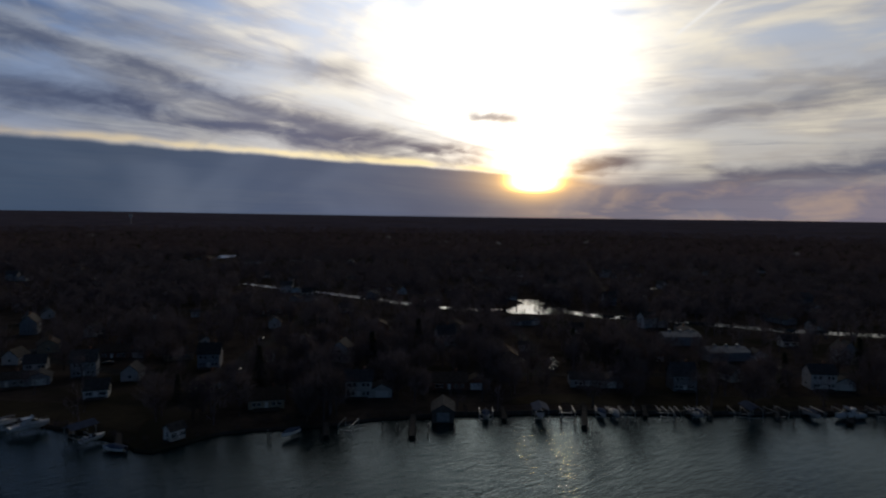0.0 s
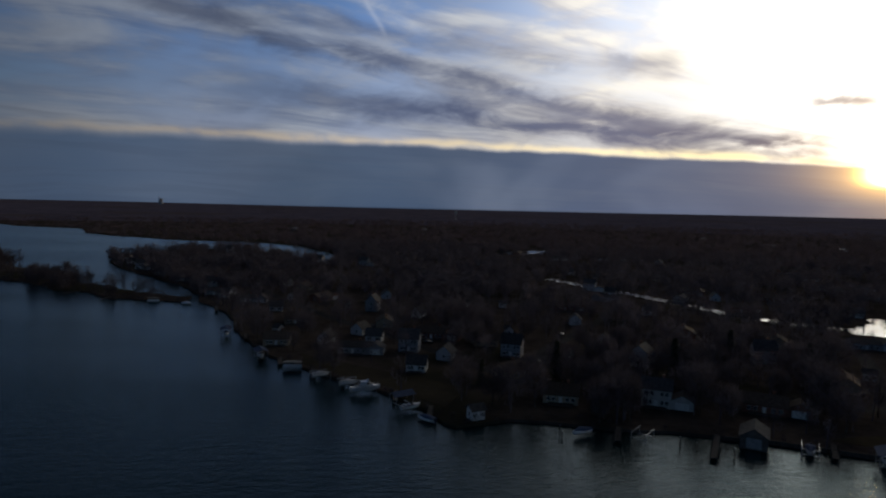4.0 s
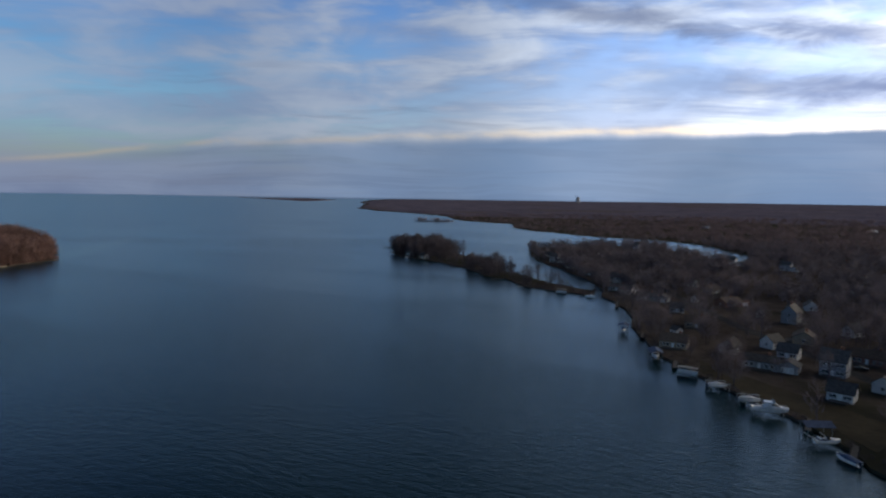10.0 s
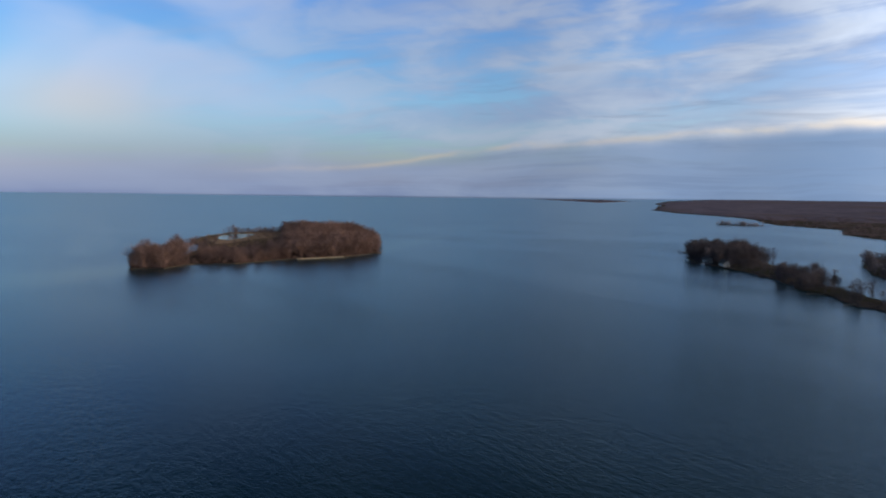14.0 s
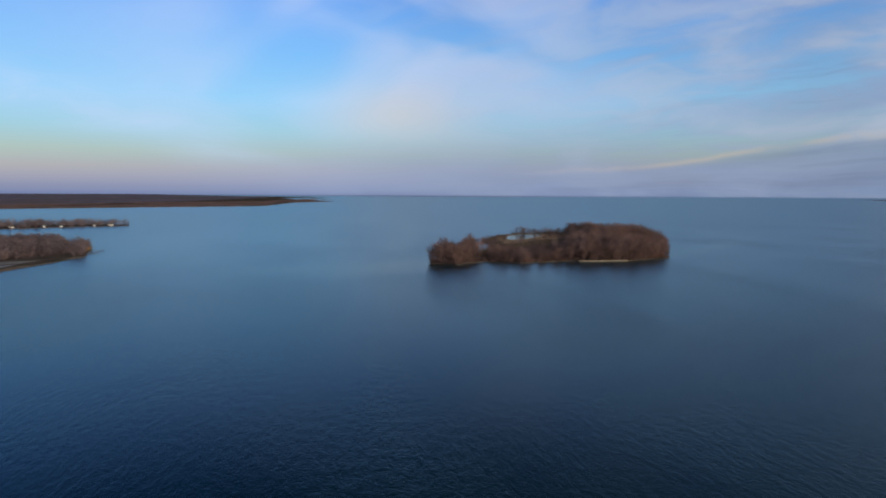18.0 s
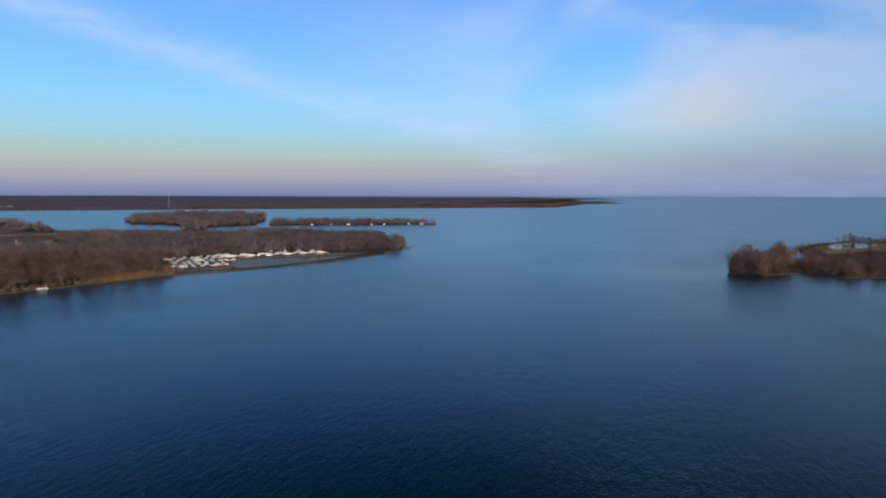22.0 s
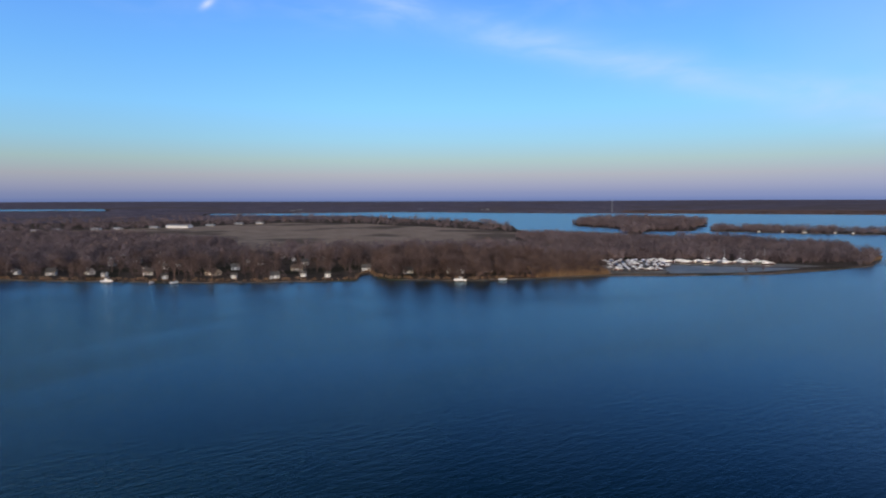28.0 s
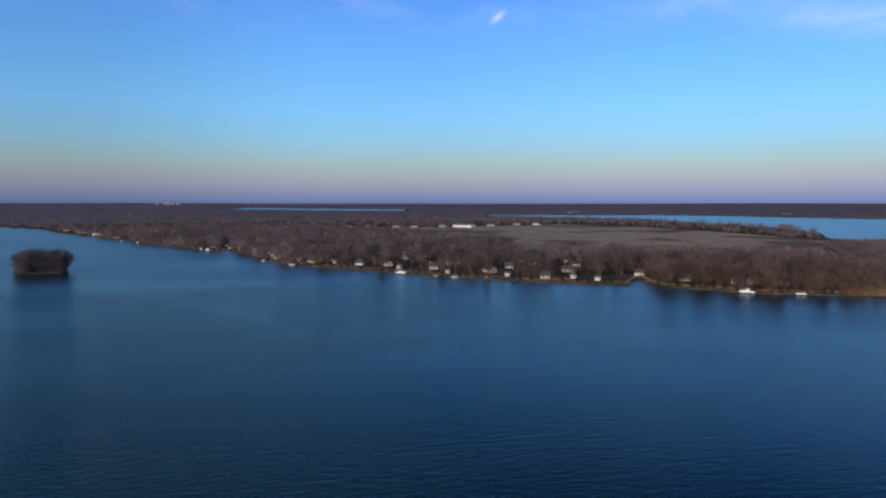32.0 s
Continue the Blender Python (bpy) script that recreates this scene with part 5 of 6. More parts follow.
# western shore, the built-up bank facing the sun
for x, y, k in [(-32, 171, DOCK), (-8, 179, LONG_DOCK), (18.7, 187, DOCK), (44, 189, LONG_DOCK), (63, 191, DOCK), (83, 191, DOCK), (104, 191, DOCK), (129, 192, LONG_DOCK), (157, 196, DOCK)]:
    moor(k, x, y, seaward(x, y) + PLACE.uniform(-6, 6))
moor(BOATHOUSE, 0.7, 181, 90, 0.3)
for kind, x, y, turn in [(LIFT_ROOF, 29.3, 181, -90), (OPEN_BOAT, 29.3, 181, -90), (LIFT, 13.3, 180, -92), (BLUE_BOAT, 13.3, 180, -92), (LIFT, 52, 183, -85), (WHITE_BOAT, 52, 183, -85), (LIFT, 69, 184, -92),
                         (LIFT, 76, 184, -88), (OPEN_BOAT, 76, 184, -88), (LIFT_ROOF, 93, 184, -90), (BLUE_BOAT, 112, 185, -80), (LIFT, 112, 185, -80), (CRUISER, 123, 185, 190), (LIFT, 139, 187, -90),
                         (BLUE_BOAT, -40, 163, -120), (LIFT, -25.3, 169, -100), (LIFT_ROOF, 149, 189, -90)]:
    moor(kind, x, y, turn, 0.1 if kind == CRUISER else 0.0 if kind in (LIFT, LIFT_ROOF) else 0.75)
for k in range(11):
    x = 36 + 10.6 * k + PLACE.uniform(-2, 2)
    moor(LIFT, x, 181 + 0.045 * x, -90 + PLACE.uniform(-12, 12))
    if k % 3 == 1:
        moor(BLUE_BOAT, x, 181 + 0.045 * x, -90, 0.75)
for k, (x, y) in enumerate([(50, 176), (54, 177), (68, 178), (99, 179), (103, 179), (128, 181), (140, 182), (144, 183), (-16, 169), (-12, 169), (-6.7, 168), (-3.3, 168), (34.7, 177), (38.7, 177), (-45.3, 161), (-44, 159)]):
    ob = thing("mooring_pile", "dark timber mooring pile standing in the water", "piling", "mooring piles", pose(x, y, 0, 0, 0, 0))
    part("pile", turned_post(0, 0, -1.5, 2.0 + 0.3 * (k % 3), 0.17, 8, 0.15), PILING, ob)
    part("cap", turned_post(0, 0, 2.0 + 0.3 * (k % 3), 2.2 + 0.3 * (k % 3), 0.19, 8, 0.05), GALVANISED, ob)
# the spit and the neck
for kind, x, y, turn in [(DOCK, -673, 263, 200), (WHITE_BOAT, -587, 235, 10), (DOCK, -573, 241, -90), (WHITE_BOAT, -553, 236, 0), (DOCK, -349, 241, -80), (PONTOON, -317, 245, 30), (WHITE_BOAT, -296, 251, 20), (DOCK, -387, 243, -95)]:
    moor(kind, x, y, turn, 0.1 if kind != DOCK else 0)
# eastern shore
for kind, x, y, turn in [(CRUISER, -2.7, -452, 5), (OPEN_BOAT, -34.7, -459, 20), (CRUISER, 261, -445, 175), (WHITE_BOAT, 224, -437, 90), (OPEN_BOAT, 208, -439, 60),
                         (CRUISER, 597, -549, 160), (WHITE_BOAT, 617, -557, 150), (WHITE_BOAT, 795, -603, 160), (OPEN_BOAT, 853, -620, 160), (PONTOON, 387, -456, 170), (WHITE_BOAT, 440, -475, 150)]:
    moor(kind, x, y, turn, 0.15)
for x, y in [(-8, -457), (-26.7, -464), (26.7, -457), (100, -453), (123, -449), (161, -444), (192, -443), (217, -443), (251, -448), (287, -452), (320, -455), (357, -459), (400, -467), (467, -496), (560, -551), (693, -583), (827, -617)]:
    moor(DOCK, x, y, seaward(x, y) + PLACE.uniform(-8, 8))

# ---- the boat yard ----
YARD = [(-124, -495), (-168, -493), (-177, -513), (-189, -563), (-248, -547), (-304, -539), (-327, -549), (-299, -570), (-200, -598), (-160, -598), (-128, -550)]
land("yard", YARD, GRAVEL, 0.85, "gravel yard where boats are laid up for winter", "boat yard", 31, 0.03, 0.1)
BASIN = [(-172, -495), (-237, -501), (-273, -517), (-299, -533), (-249, -543), (-191, -559)]
land("basin", BASIN, ICE, 0.95, "grey thinly frozen boat basin inside a low bank", "basin", 32, 0.03, 0.1)
land("shore_bank", strip([(-107, -487), (-168, -487), (-249, -497), (-320, -527), (-375, -559), (-397, -591)], 2.6), GROUND, 0.9, "stony bank between the boat basin and the lake", "bank", 33, 0.04, 1.0)
land("beach", strip([(-562, -131), (-576, -109), (-588, -92)], 3), SAND, 0.9, "thin pale beach under the island trees", "beach", 34, 0.04, 1.0)
for row in range(9):
    for col in range(9):
        x = -131 - 6.4 * col + PLACE.uniform(-2.2, 2.2) - row * 1.3
        y = -508 - 9.6 * row + PLACE.uniform(-1.6, 1.6)
        if (row < 3 and col > 6) or (row in (2, 5) and PLACE.random() < 0.55):
            continue
        moor(PLACE.choice((LAID_8, LAID_8, LAID_11, LAID_8, LAID_8, LAID_8, LAID_8, LAID_8, LAID_BLUE)), x, y, PLACE.choice((40, 75, 90, 110, 262)) + PLACE.uniform(-14, 14), 0.85)
for g in range(6):
    gx, gy = -194 - 16.6 * g, -572 + 3.0 * g
    for k in range(3):
        moor(YACHT if g > 1 and k == 1 else LAID_11, gx + 1.6 - 1.8 * k + PLACE.uniform(-0.3, 0.3), gy - 6.0 + 5.2 * k + PLACE.uniform(-0.4, 0.4), 168 + PLACE.uniform(-5, 5), 0.85)
    if g % 2:
        moor(LAID_8, gx + 1.0, gy - 17.0, 70 + PLACE.uniform(-12, 12), 0.85)
for g in range(4):
    moor(YACHT, -240 - 13 * g, -588 + 4.5 * g, 70 + PLACE.uniform(-10, 10), 0.85)
for kind, x, y, turn in [(LONG_DOCK, -400, -593, 150), (DOCK, -387, -571, 140)]:
    moor(kind, x, y, turn, 0.0)


# ---- lawns, roads, sea wall, cars ----
CLEAR.append(land("lawn", [(-80, 162), (-106, 171), (-150, 180), (-160, 192), (-122, 188), (-84, 184)], LAWN, 0.87, "dormant brown lawn sloping to the water", "lawn", 36, 0.04, 0.05))
CLEAR.append(land("lawn_2", [(18, 192), (60, 193), (118, 194), (150, 199), (148, 206), (90, 204), (30, 203)], LAWN, 0.87, "dormant brown lawns behind the sea wall", "lawn", 37, 0.04, 0.05))
ROADS = [[(-69, 200), (-26.7, 224), (26.7, 229), (93, 232), (173, 237), (320, 253)], [(34.7, 229), (40, 267), (38.7, 313), (34.7, 357)], [(-69, 200), (-80, 253), (-77, 333), (-85, 440)],
         [(-69, 200), (-133, 232), (-200, 261), (-273, 301), (-373, 357), (-507, 440)], [(-85, 347), (-173, 373), (-293, 413), (-373, 460)], [(93, 232), (99, 320), (120, 453), (173, 747)]]
for k, line in enumerate(ROADS):
    L = land("road" if not k else "road_%d" % (k + 1), strip(line, 5.5), ASPHALT, 0.83 + 0.012 * k, "narrow worn asphalt lane", "road", 40 + k, 0.0, 0.02)
    CLEAR.append(L)
wall_line = [(157, 193), (140, 190.5), (116, 188.5), (92, 187.5), (71, 187), (52, 186.5), (38.7, 186.5), (20, 184.5), (4, 183), (-9.3, 179)]
pieces = []
for (ax, ay), (bx, by) in zip(wall_line[:-1], wall_line[1:]):
    n = int(math.hypot(bx - ax, by - ay) / 2.4)
    for k in range(n):
        t0, t1 = k / n, (k + 0.96) / n
        px, py, qx, qy = ax + (bx - ax) * t0, ay + (by - ay) * t0, ax + (bx - ax) * t1, ay + (by - ay) * t1
        pieces.append(([(px, py, -1), (qx, qy, -1), (qx, qy + 0.5, -1), (px, py + 0.5, -1), (px, py, 1.15), (qx, qy, 1.15), (qx, qy + 0.5, 1.15), (px, py + 0.5, 1.15)], block(0, 1, 0, 1, 0, 1)[1]))
tagged(new("sea_wall", mesh_of("sea_wall", *merge(*pieces), WEATHERED)), "low dark timber sea wall along the bank", "sea wall", kind="structure")


def car():
    ob = thing("car", "parked car beside a lane", "car", "parked cars")
    part("body", merge(block(-2.2, 2.2, -0.9, 0.9, 0.35, 0.95, 0.12), block(-2.25, 2.25, -0.85, 0.85, 0.3, 0.55)), CAR_PAINT, ob)
    part("cabin", loaf(2.7, 1.6, 0.93, 0.62, -0.2, 0.9, 0.45), GLASS_DARK, ob)
    for x in (-1.35, 1.35):
        for y in (-0.85, 0.85):
            v, f = lathe([(0.02, -0.11), (0.33, -0.11), (0.33, 0.11), (0.02, 0.11)], 10)
            part("wheel", ([(p[0] + x, p[2] + y, p[1] + 0.33) for p in v], f), RUBBER, ob)
    return ob


CARS, CAR_USED = [car()], [False]
for x, y, turn in [(42, 235, 90), (44, 240, 88), (45.3, 245, 92), (45.3, 251, 90), (-24, 219, 20), (-75, 228, 95), (96, 237, 80), (-127, 235, 25), (-173, 253, 30), (77, 237, 5), (133, 240, 4), (-83, 285, 90)]:
    put_copy(CARS, CAR_USED, 0, pose(x, y, 0.92, 0, 0, turn))
    DISCS.append((x, y, 4))

# ---- woods ----
MARINA_YARD = np.array([(-122, -477), (-168, -480), (-320, -520), (-400, -587), (-349, -576), (-299, -575), (-200, -602), (-160, -602), (-124, -560)], float)
CLEAR.append(MARINA_YARD)

LAWN_EDGE = lambda p: np.where(np.min(np.hypot(p[:, None, 0] - L_WEST[None, 8:160, 0], p[:, None, 1] - L_WEST[None, 8:160, 1]), axis=1) < 9, 0.3, 1.0)
def bearing(p):
    return np.degrees(np.arctan2(-p[:, 0], p[:, 1]))


clumps = patchy(55, 0.2, 1.0, 2.2)


def in_front_of(line, p, depth):
    """True for places on the camera's side of a piece of water, which must stay in sight over the trees."""
    return inside(line, p * (1 + depth)) | inside(line, p * (1 + depth * 0.5)) | inside(line, p * (1 + depth * 0.25))


def west_cover(p):
    keep = clumps(p) * LAWN_EDGE(p)
    keep *= np.where(in_front_of(L_POND, p, 0.20), 0.22, 1.0)
    for line in (L_CANAL, L_CANAL2, L_LAKE1, L_LAKE2):
        keep *= np.where(in_front_of(line, p, 0.18), 0.2, 1.0)
    river = (p[:, 0] > -600) & (p[:, 0] < -330) & (p[:, 1] > 425 - 0.3 * (p[:, 0] + 400)) & (np.hypot(p[:, 0], p[:, 1]) < 800)
    lane = (np.abs(bearing(p) + 8.3) < 1.6) & (np.hypot(p[:, 0], p[:, 1]) < 300)
    lawns = (bearing(p) > 14) & (bearing(p) < 52) & (np.hypot(p[:, 0], p[:, 1]) < 300)
    return keep * np.where(lawns, 0.72, 1.0) * np.where(river, 0.85, 1.0) * np.where(lane, 0.35, 1.0)


near = polar_spots(RNG, L_WEST, 160, 930, -42, 66, 8800, 12.5, 0.02, west_cover)
def behind_cover(p):
    keep = west_cover(p) * np.where(p[:, 0] < -330, 1.0, 0.45)
    for line in (L_POND, L_CANAL, L_CANAL2, L_LAKE1, L_LAKE2):
        keep *= np.where(in_front_of(line, p, 0.22), 0.0, 1.0)
    return keep


behind = polar_spots(RNG, L_WEST, 400, 930, -42, 68, 9000, 12.0, 0.0, behind_cover)
scatter("woods", FAR_PROTOS, behind, TWIGS, "bare woods between the back gardens", "woods")
order = np.argsort(np.hypot(near[:, 0], near[:, 1]))
near = near[order]
close_by = (near[:, 0] > -320) & (near[:, 0] < 187) & (np.hypot(near[:, 0], near[:, 1]) < 296)
third = max(1, math.ceil(close_by.sum() / 285))
PICKED = near[close_by][::third]
LEFT = np.concatenate([near[~close_by], np.delete(near[close_by], np.s_[::third], axis=0)])
dense = LEFT[:, 0] < -330
scatter("woods", MID_PROTOS, LEFT[dense], TWIGS, "bare trees along the bay behind the spit", "woods")
scatter("woods", SPARSE_PROTOS, LEFT[~dense], TWIGS, "bare leafless trees between the lakeside houses", "woods")
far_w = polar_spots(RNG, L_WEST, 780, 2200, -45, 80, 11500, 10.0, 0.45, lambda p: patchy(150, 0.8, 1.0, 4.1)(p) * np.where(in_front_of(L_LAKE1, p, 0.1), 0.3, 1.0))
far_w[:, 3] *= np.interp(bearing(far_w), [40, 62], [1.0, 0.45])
scatter("woods", FAR_PROTOS, far_w, TWIGS_FAR_HAZY, "distant bare woods behind the shore", "woods")
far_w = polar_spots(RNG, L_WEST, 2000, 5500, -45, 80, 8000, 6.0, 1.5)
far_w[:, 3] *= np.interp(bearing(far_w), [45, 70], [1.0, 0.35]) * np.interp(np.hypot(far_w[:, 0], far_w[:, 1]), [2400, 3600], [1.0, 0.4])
scatter("woods", HORIZON_PROTOS, far_w, TWIGS_HORIZON_HAZY, "bare woods reaching to the horizon", "woods")

spit_w = spots_in(RNG, L_SPIT, 2600, 13.0, density=lambda p: np.interp(p[:, 0], [-690, -670, -540, -520, -500, -470, -400, -380, -330, -310], [0.5, 0.9, 0.8, 0.12, 0.1, 0.7, 0.6, 0.25, 0.25, 0.05]) * patchy(16, -0.1, 1.3, 5.5)(p))
spit_w[:, 3:5] *= np.interp(spit_w[:, 0], [-690, -640, -560, -530, -505, -480, -440, -400, -370, -320], [0.75, 1.25, 1.2, 0.8, 0.55, 0.7, 1.05, 0.9, 0.8, 0.6])[:, None]
scatter("woods", MID_PROTOS, spit_w, TWIGS, "bare trees along the narrow spit", "woods")


def island_cover(p):
    a, r = bearing(p), np.hypot(p[:, 0], p[:, 1])
    left = a > 104.5
    gap = (a > 111.3) & (a < 112.6)
    return np.where(gap & (r < 700), 0.12, np.where(left & (r > 640), np.where(r > 925, 0.4, 0.02), 1.0))


isl = spots_in(RNG, L_ISLAND, 5600, 16.5, density=island_cover)
low_part = bearing(isl) > 104.5
isl[:, 3] *= np.array([1.0 + 0.5 * noise.noise((x / 34, y / 34, 3.3)) for x, y in isl[:, :2]])
isl[~low_part, 3] *= np.interp(bearing(isl[~low_part]), [95.5, 97.5, 99.5, 102.0, 104.5], [0.72, 0.86, 1.08, 1.0, 0.74])
isl[low_part & (bearing(isl) < 112), 3:5] *= 0.6
isl[low_part & (np.hypot(isl[:, 0], isl[:, 1]) > 800), 3:5] *= 0.85
reed_bed = spots_in(RNG, L_ISLAND, 12000, 1.6, density=lambda p: np.where((bearing(p) > 104) & (np.hypot(p[:, 0], p[:, 1]) > 620), 1.0, 0.0))
scatter("woods", MID_PROTOS, isl, TWIGS_RED, "russet bare trees covering the island", "woods")
scatter("woods", MID_PROTOS, spots_in(RNG, L_ISLE, 320, 16.5), TWIGS, "bare trees covering the tiny island", "woods")


def east_cover(p):
    r = np.hypot(p[:, 0], p[:, 1])
    houses = (p[:, 0] > 73)
    return patchy(60, 0.5, 1.0, 7.7)(p) * np.where((p[:, 0] > -120) & (p[:, 0] < 270) & (r > 690), 0.0, 1.0) * np.where((p[:, 0] > -330) & (p[:, 0] < -100) & (r > 860), 0.0, 1.0) * np.where(houses, 0.5, 1.0)


east = spots_in(RNG, L_EAST, 21500, 16.5, (-480, -960, 1000, -440), density=east_cover)
east[:, 3:5] *= np.interp(east[:, 0], [-330, -110, -40], [0.62, 0.74, 1.0])[:, None]
front = np.hypot(east[:, 0], east[:, 1]) < 610
open_wood = front & (east[:, 0] > 73)
scatter("woods", SPARSE_PROTOS, east[open_wood], TWIGS_BROWN, "open bare woods between the houses of the far shore", "woods")
scatter("woods", MID_PROTOS, east[front & ~open_wood], TWIGS_BROWN, "brown bare woods along the far shore", "woods")
scatter("woods", FAR_PROTOS, east[~front], TWIGS_FAR_HAZY, "brown bare woods behind the far shore", "woods")
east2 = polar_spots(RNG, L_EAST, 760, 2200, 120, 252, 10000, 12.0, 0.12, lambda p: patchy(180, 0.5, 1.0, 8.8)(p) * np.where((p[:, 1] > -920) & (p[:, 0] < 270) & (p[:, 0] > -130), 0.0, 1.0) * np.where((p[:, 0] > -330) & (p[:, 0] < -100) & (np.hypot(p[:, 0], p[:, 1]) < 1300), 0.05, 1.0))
scatter("woods", FAR_PROTOS, east2, TWIGS_FAR_HAZY, "distant bare woods behind the field", "woods")


low_scrub = spots_in(RNG, L_EAST, 2600, 5.5, (-330, -1120, -95, -800))
scatter("scrub", FAR_PROTOS, low_scrub, TWIGS_FAR_HAZY, "low brown scrub between the field and the bay", "scrub")


def off_the_marsh(p):
    """No trees on the low wet strip along the far shore, and few towards its tips."""
    a = bearing(p) % 360
    r = np.hypot(p[:, 0], p[:, 1])
    shore = np.interp(a, [120, 132, 138, 146, 152, 160, 170], [9000, 3900, 3100, 2650, 2600, 2560, 2400])
    return np.where((a < 165) & (r < shore * 1.08), 0.06, 1.0)


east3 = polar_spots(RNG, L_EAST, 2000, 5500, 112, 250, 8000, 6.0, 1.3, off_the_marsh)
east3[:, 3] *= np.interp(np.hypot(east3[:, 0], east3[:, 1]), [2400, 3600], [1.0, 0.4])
scatter("woods", HORIZON_PROTOS, east3, TWIGS_HORIZON_HAZY, "low bare woods reaching to the horizon", "woods")
scatter("woods", FAR_PROTOS, spots_in(RNG, L_MID, 1900, 16.0), TWIGS_FAR_HAZY, "bare woods on the low bay island", "woods")
scatter("woods", FAR_PROTOS, spots_in(RNG, L_POINT, 900, 11.5), TWIGS_FAR_HAZY, "bare trees along the low point", "woods")
scatter("woods", FAR_PROTOS, spots_in(RNG, L_ISLET, 120, 8.0), TWIGS_FAR_HAZY, "low scrub on the islet", "scrub")
scatter("woods", HORIZON_PROTOS, spots_in(RNG, L_HEAD, 400, 1.0), TWIGS_HORIZON_HAZY, "woods on the faint headland", "woods")


# where single crowns can no longer be told apart the far woods close to one uneven canopy
def canopy(polygon, a0, a1, height, label, keep=None):
    ang = np.radians(np.arange(a0, a1, 0.4))
    rad = np.geomspace(1900, 5540, 74)
    A, R = np.meshgrid(ang, rad)
    p = np.stack([-R * np.sin(A), R * np.cos(A)], -1).reshape(-1, 2)
    ok = inside(polygon, p * 0.996) & inside(polygon, p * 1.004)
    for c in CLEAR:
        ok &= ~inside(c, p)
    if keep is not None:
        ok &= keep(p) > 0.5
    lift = np.array([0.75 + 0.9 * noise.noise((x / 70, y / 70, 1.7)) + 0.5 * noise.noise((x / 23, y / 23, 6.1)) for x, y in p])
    dist = np.hypot(p[:, 0], p[:, 1])
    z = rise(dist) + 0.9 + np.maximum(lift, 0.05) * height * np.interp(dist, [1900, 2600, 3600, 5500], [0.5, 1.0, 0.6, 0.35])
    n = len(ang)
    index = np.arange(len(p)).reshape(len(rad), n)
    quads = np.stack([index[:-1, :-1], index[:-1, 1:], index[1:, 1:], index[1:, :-1]], -1).reshape(-1, 4)
    quads = quads[ok[quads].all(1)]
    border = np.bincount(quads.ravel(), minlength=len(p)) < 4
    z = np.where(border, rise(dist) + 0.2, z)
    used, new_index = np.unique(quads, return_inverse=True)
    ob = new("far_woods", mesh_of("far_woods", np.column_stack([p, z])[used], new_index.reshape(-1, 4)[:, ::-1], CANOPY_HAZY, True))
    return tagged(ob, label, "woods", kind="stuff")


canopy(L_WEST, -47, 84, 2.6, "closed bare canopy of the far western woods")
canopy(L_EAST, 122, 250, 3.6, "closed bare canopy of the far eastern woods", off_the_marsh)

# undergrowth along the shores
BUSH_PROTOS = [twig_cloud(RNG, 46, 0.4, 0.06, 0.5, 0.0, 1.0, 0.7) for _ in range(4)]


def hedge(line, every, size, r_max=1200):
    p = line[np.hypot(line[:, 0], line[:, 1]) < r_max]
    d = np.repeat(p, every, axis=0) * (1 + RNG.uniform(0.002, 0.02, (len(p) * every, 1))) + RNG.normal(0, 1.6, (len(p) * every, 2))
    d = d[inside(line, d)]
    for c in CLEAR:
        d = d[~inside(c, d)]
    h = size * RNG.uniform(0.5, 1.4, len(d))
    return np.stack([d[:, 0], d[:, 1], np.full(len(d), 0.6), h, h * 1.5, RNG.uniform(0, 6, len(d))], 1)


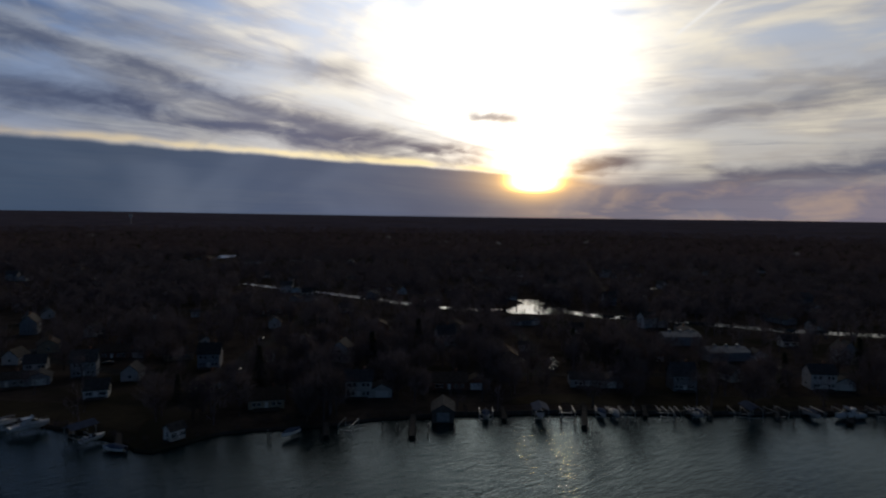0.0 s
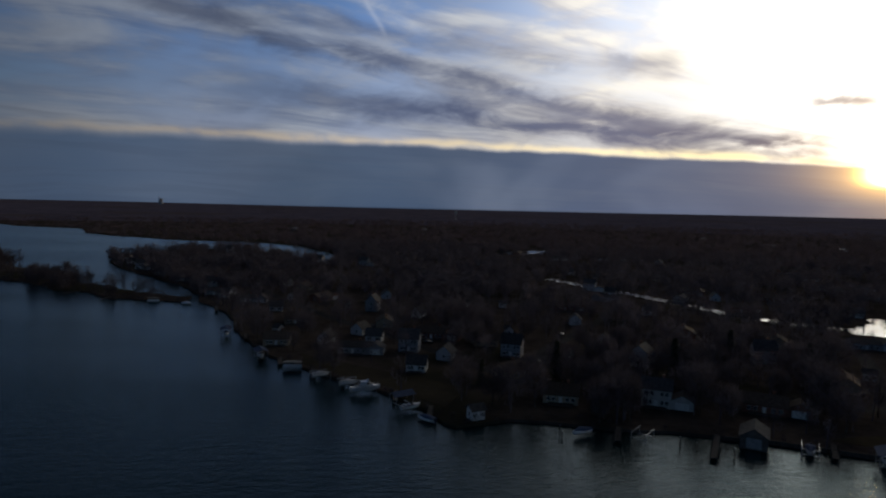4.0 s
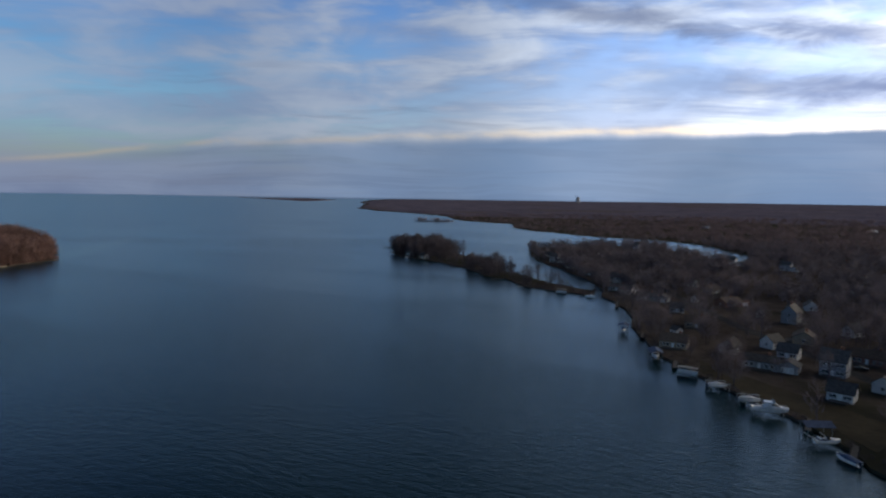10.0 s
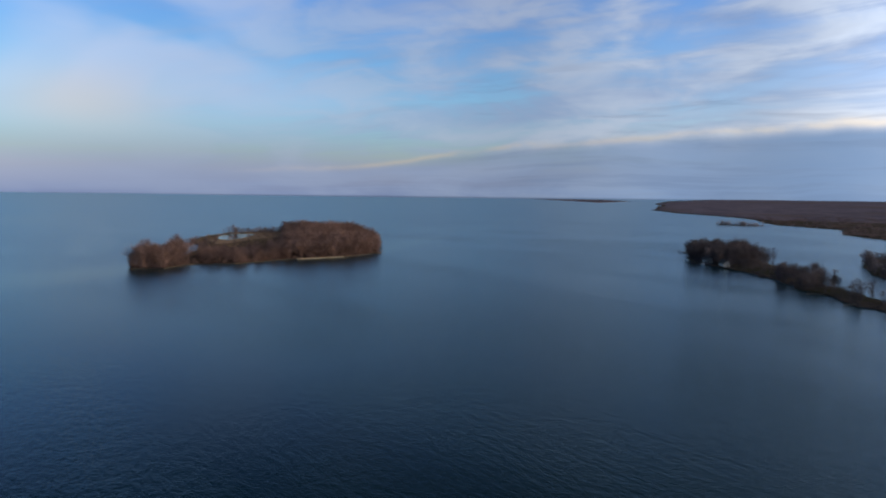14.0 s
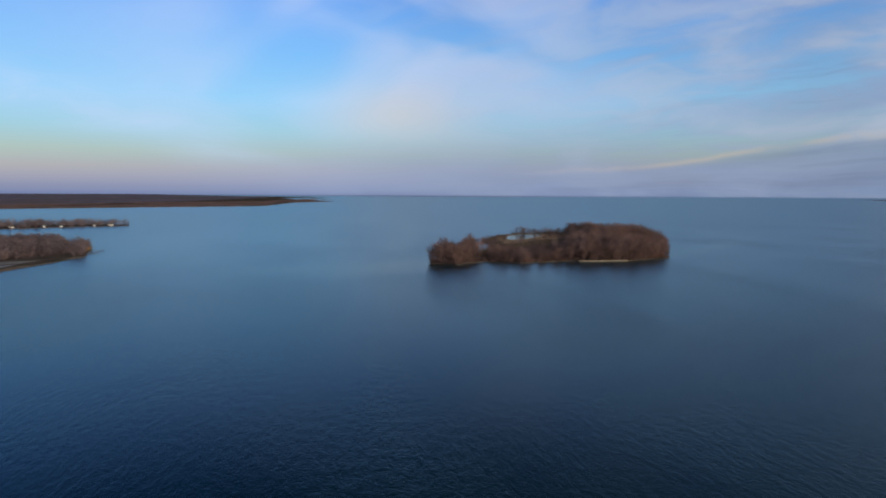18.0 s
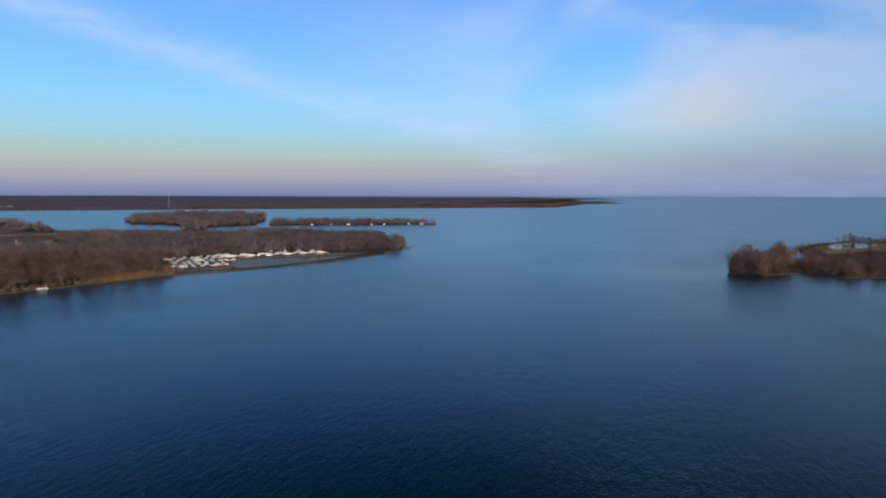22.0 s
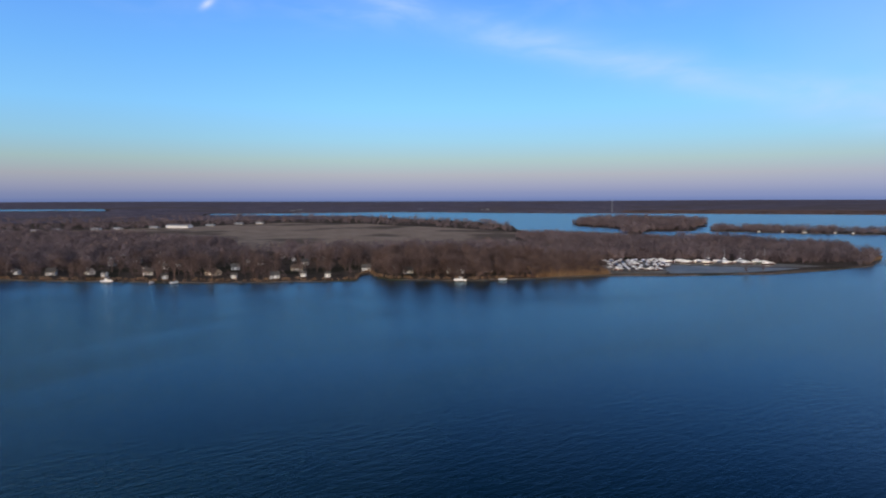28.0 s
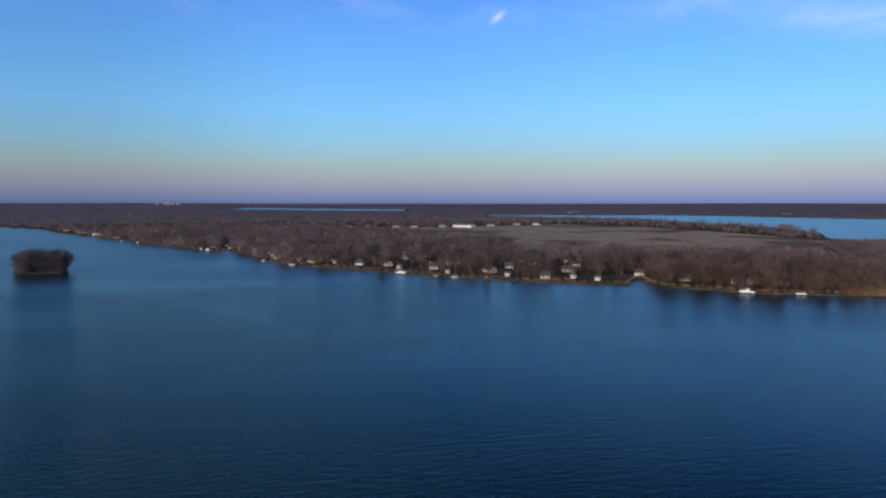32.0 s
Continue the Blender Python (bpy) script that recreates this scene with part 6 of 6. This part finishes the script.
scatter("shore_scrub", BUSH_PROTOS, hedge(L_EAST, 4, 2.2), REED, "russet scrub and reeds along the far shore", "scrub")
scatter("reed_bed", BUSH_PROTOS, reed_bed, REED, "pale russet reeds round the island pond", "reeds")
yard_scrub = spots_in(RNG, L_EAST, 2400, 3.6, (-135, -545, -62, -470))
scatter("shore_scrub", BUSH_PROTOS, yard_scrub, REED, "orange-brown reeds beside the boat yard", "scrub")
scatter("shore_scrub", BUSH_PROTOS, hedge(L_ISLAND, 7, 3.0), TWIGS_RED, "russet scrub along the island shore", "scrub")
scatter("shore_scrub", BUSH_PROTOS, hedge(L_ISLE, 7, 3.0), TWIGS, "dark scrub round the tiny island", "scrub")
scatter("shore_scrub", BUSH_PROTOS, hedge(L_SPIT, 3, 2.0), TWIGS, "dark scrub along the spit", "scrub")
scatter("shore_scrub", BUSH_PROTOS, hedge(L_WEST, 1, 1.5, 700), TWIGS, "low dark scrub along the bank", "scrub")

# the trees that stand nearest, one by one
TREE_KINDS = []
for k in range(6):
    rng = np.random.default_rng(60 + k)
    ob = thing("tree", "bare leafless tree with fine branching twigs", "tree", "shore trees")
    part("trunk", wood_of(rng, 9, 6), BARK, ob)
    part("crown", twig_cloud(rng, 620, 0.17, 0.0085, 0.38 if k % 2 else 0.32, 0.24), TWIGS, ob)
    TREE_KINDS.append(ob)
rng = np.random.default_rng(90)
spire = []
for k in range(420):
    z = rng.uniform(0.08, 1.0)
    a, rr = rng.uniform(0, 6.3), 0.20 * (1.02 - z) * rng.uniform(0.3, 1.0)
    d = np.array([math.cos(a), math.sin(a), -0.35])
    c = np.array([math.cos(a) * rr, math.sin(a) * rr, z])
    s = np.array([-math.sin(a), math.cos(a), 0]) * 0.03
    spire.append((np.array([c - s, c + s, c + d * 0.09]), np.array([(0, 1, 2)])))
ob = thing("conifer", "dark evergreen conifer among the bare trees", "tree", "shore trees")
part("trunk", limb((0, 0, -0.02), (0, 0, 0.9), 0.02, 0.004, 6), BARK, ob)
part("crown", joined(spire), NEEDLES, ob)
TREE_KINDS.append(ob)
TREE_USED = [False] * 7
for i, (x, y, z, h, g, a) in enumerate(PICKED):
    k = 6 if i % 17 == 8 else i % 6
    m = pose(x, y, z, 0, 0, math.degrees(a))
    ob = put_copy(TREE_KINDS, TREE_USED, k, m)
    ob.matrix_basis = m @ Matrix.Diagonal((h, h, h, 1))
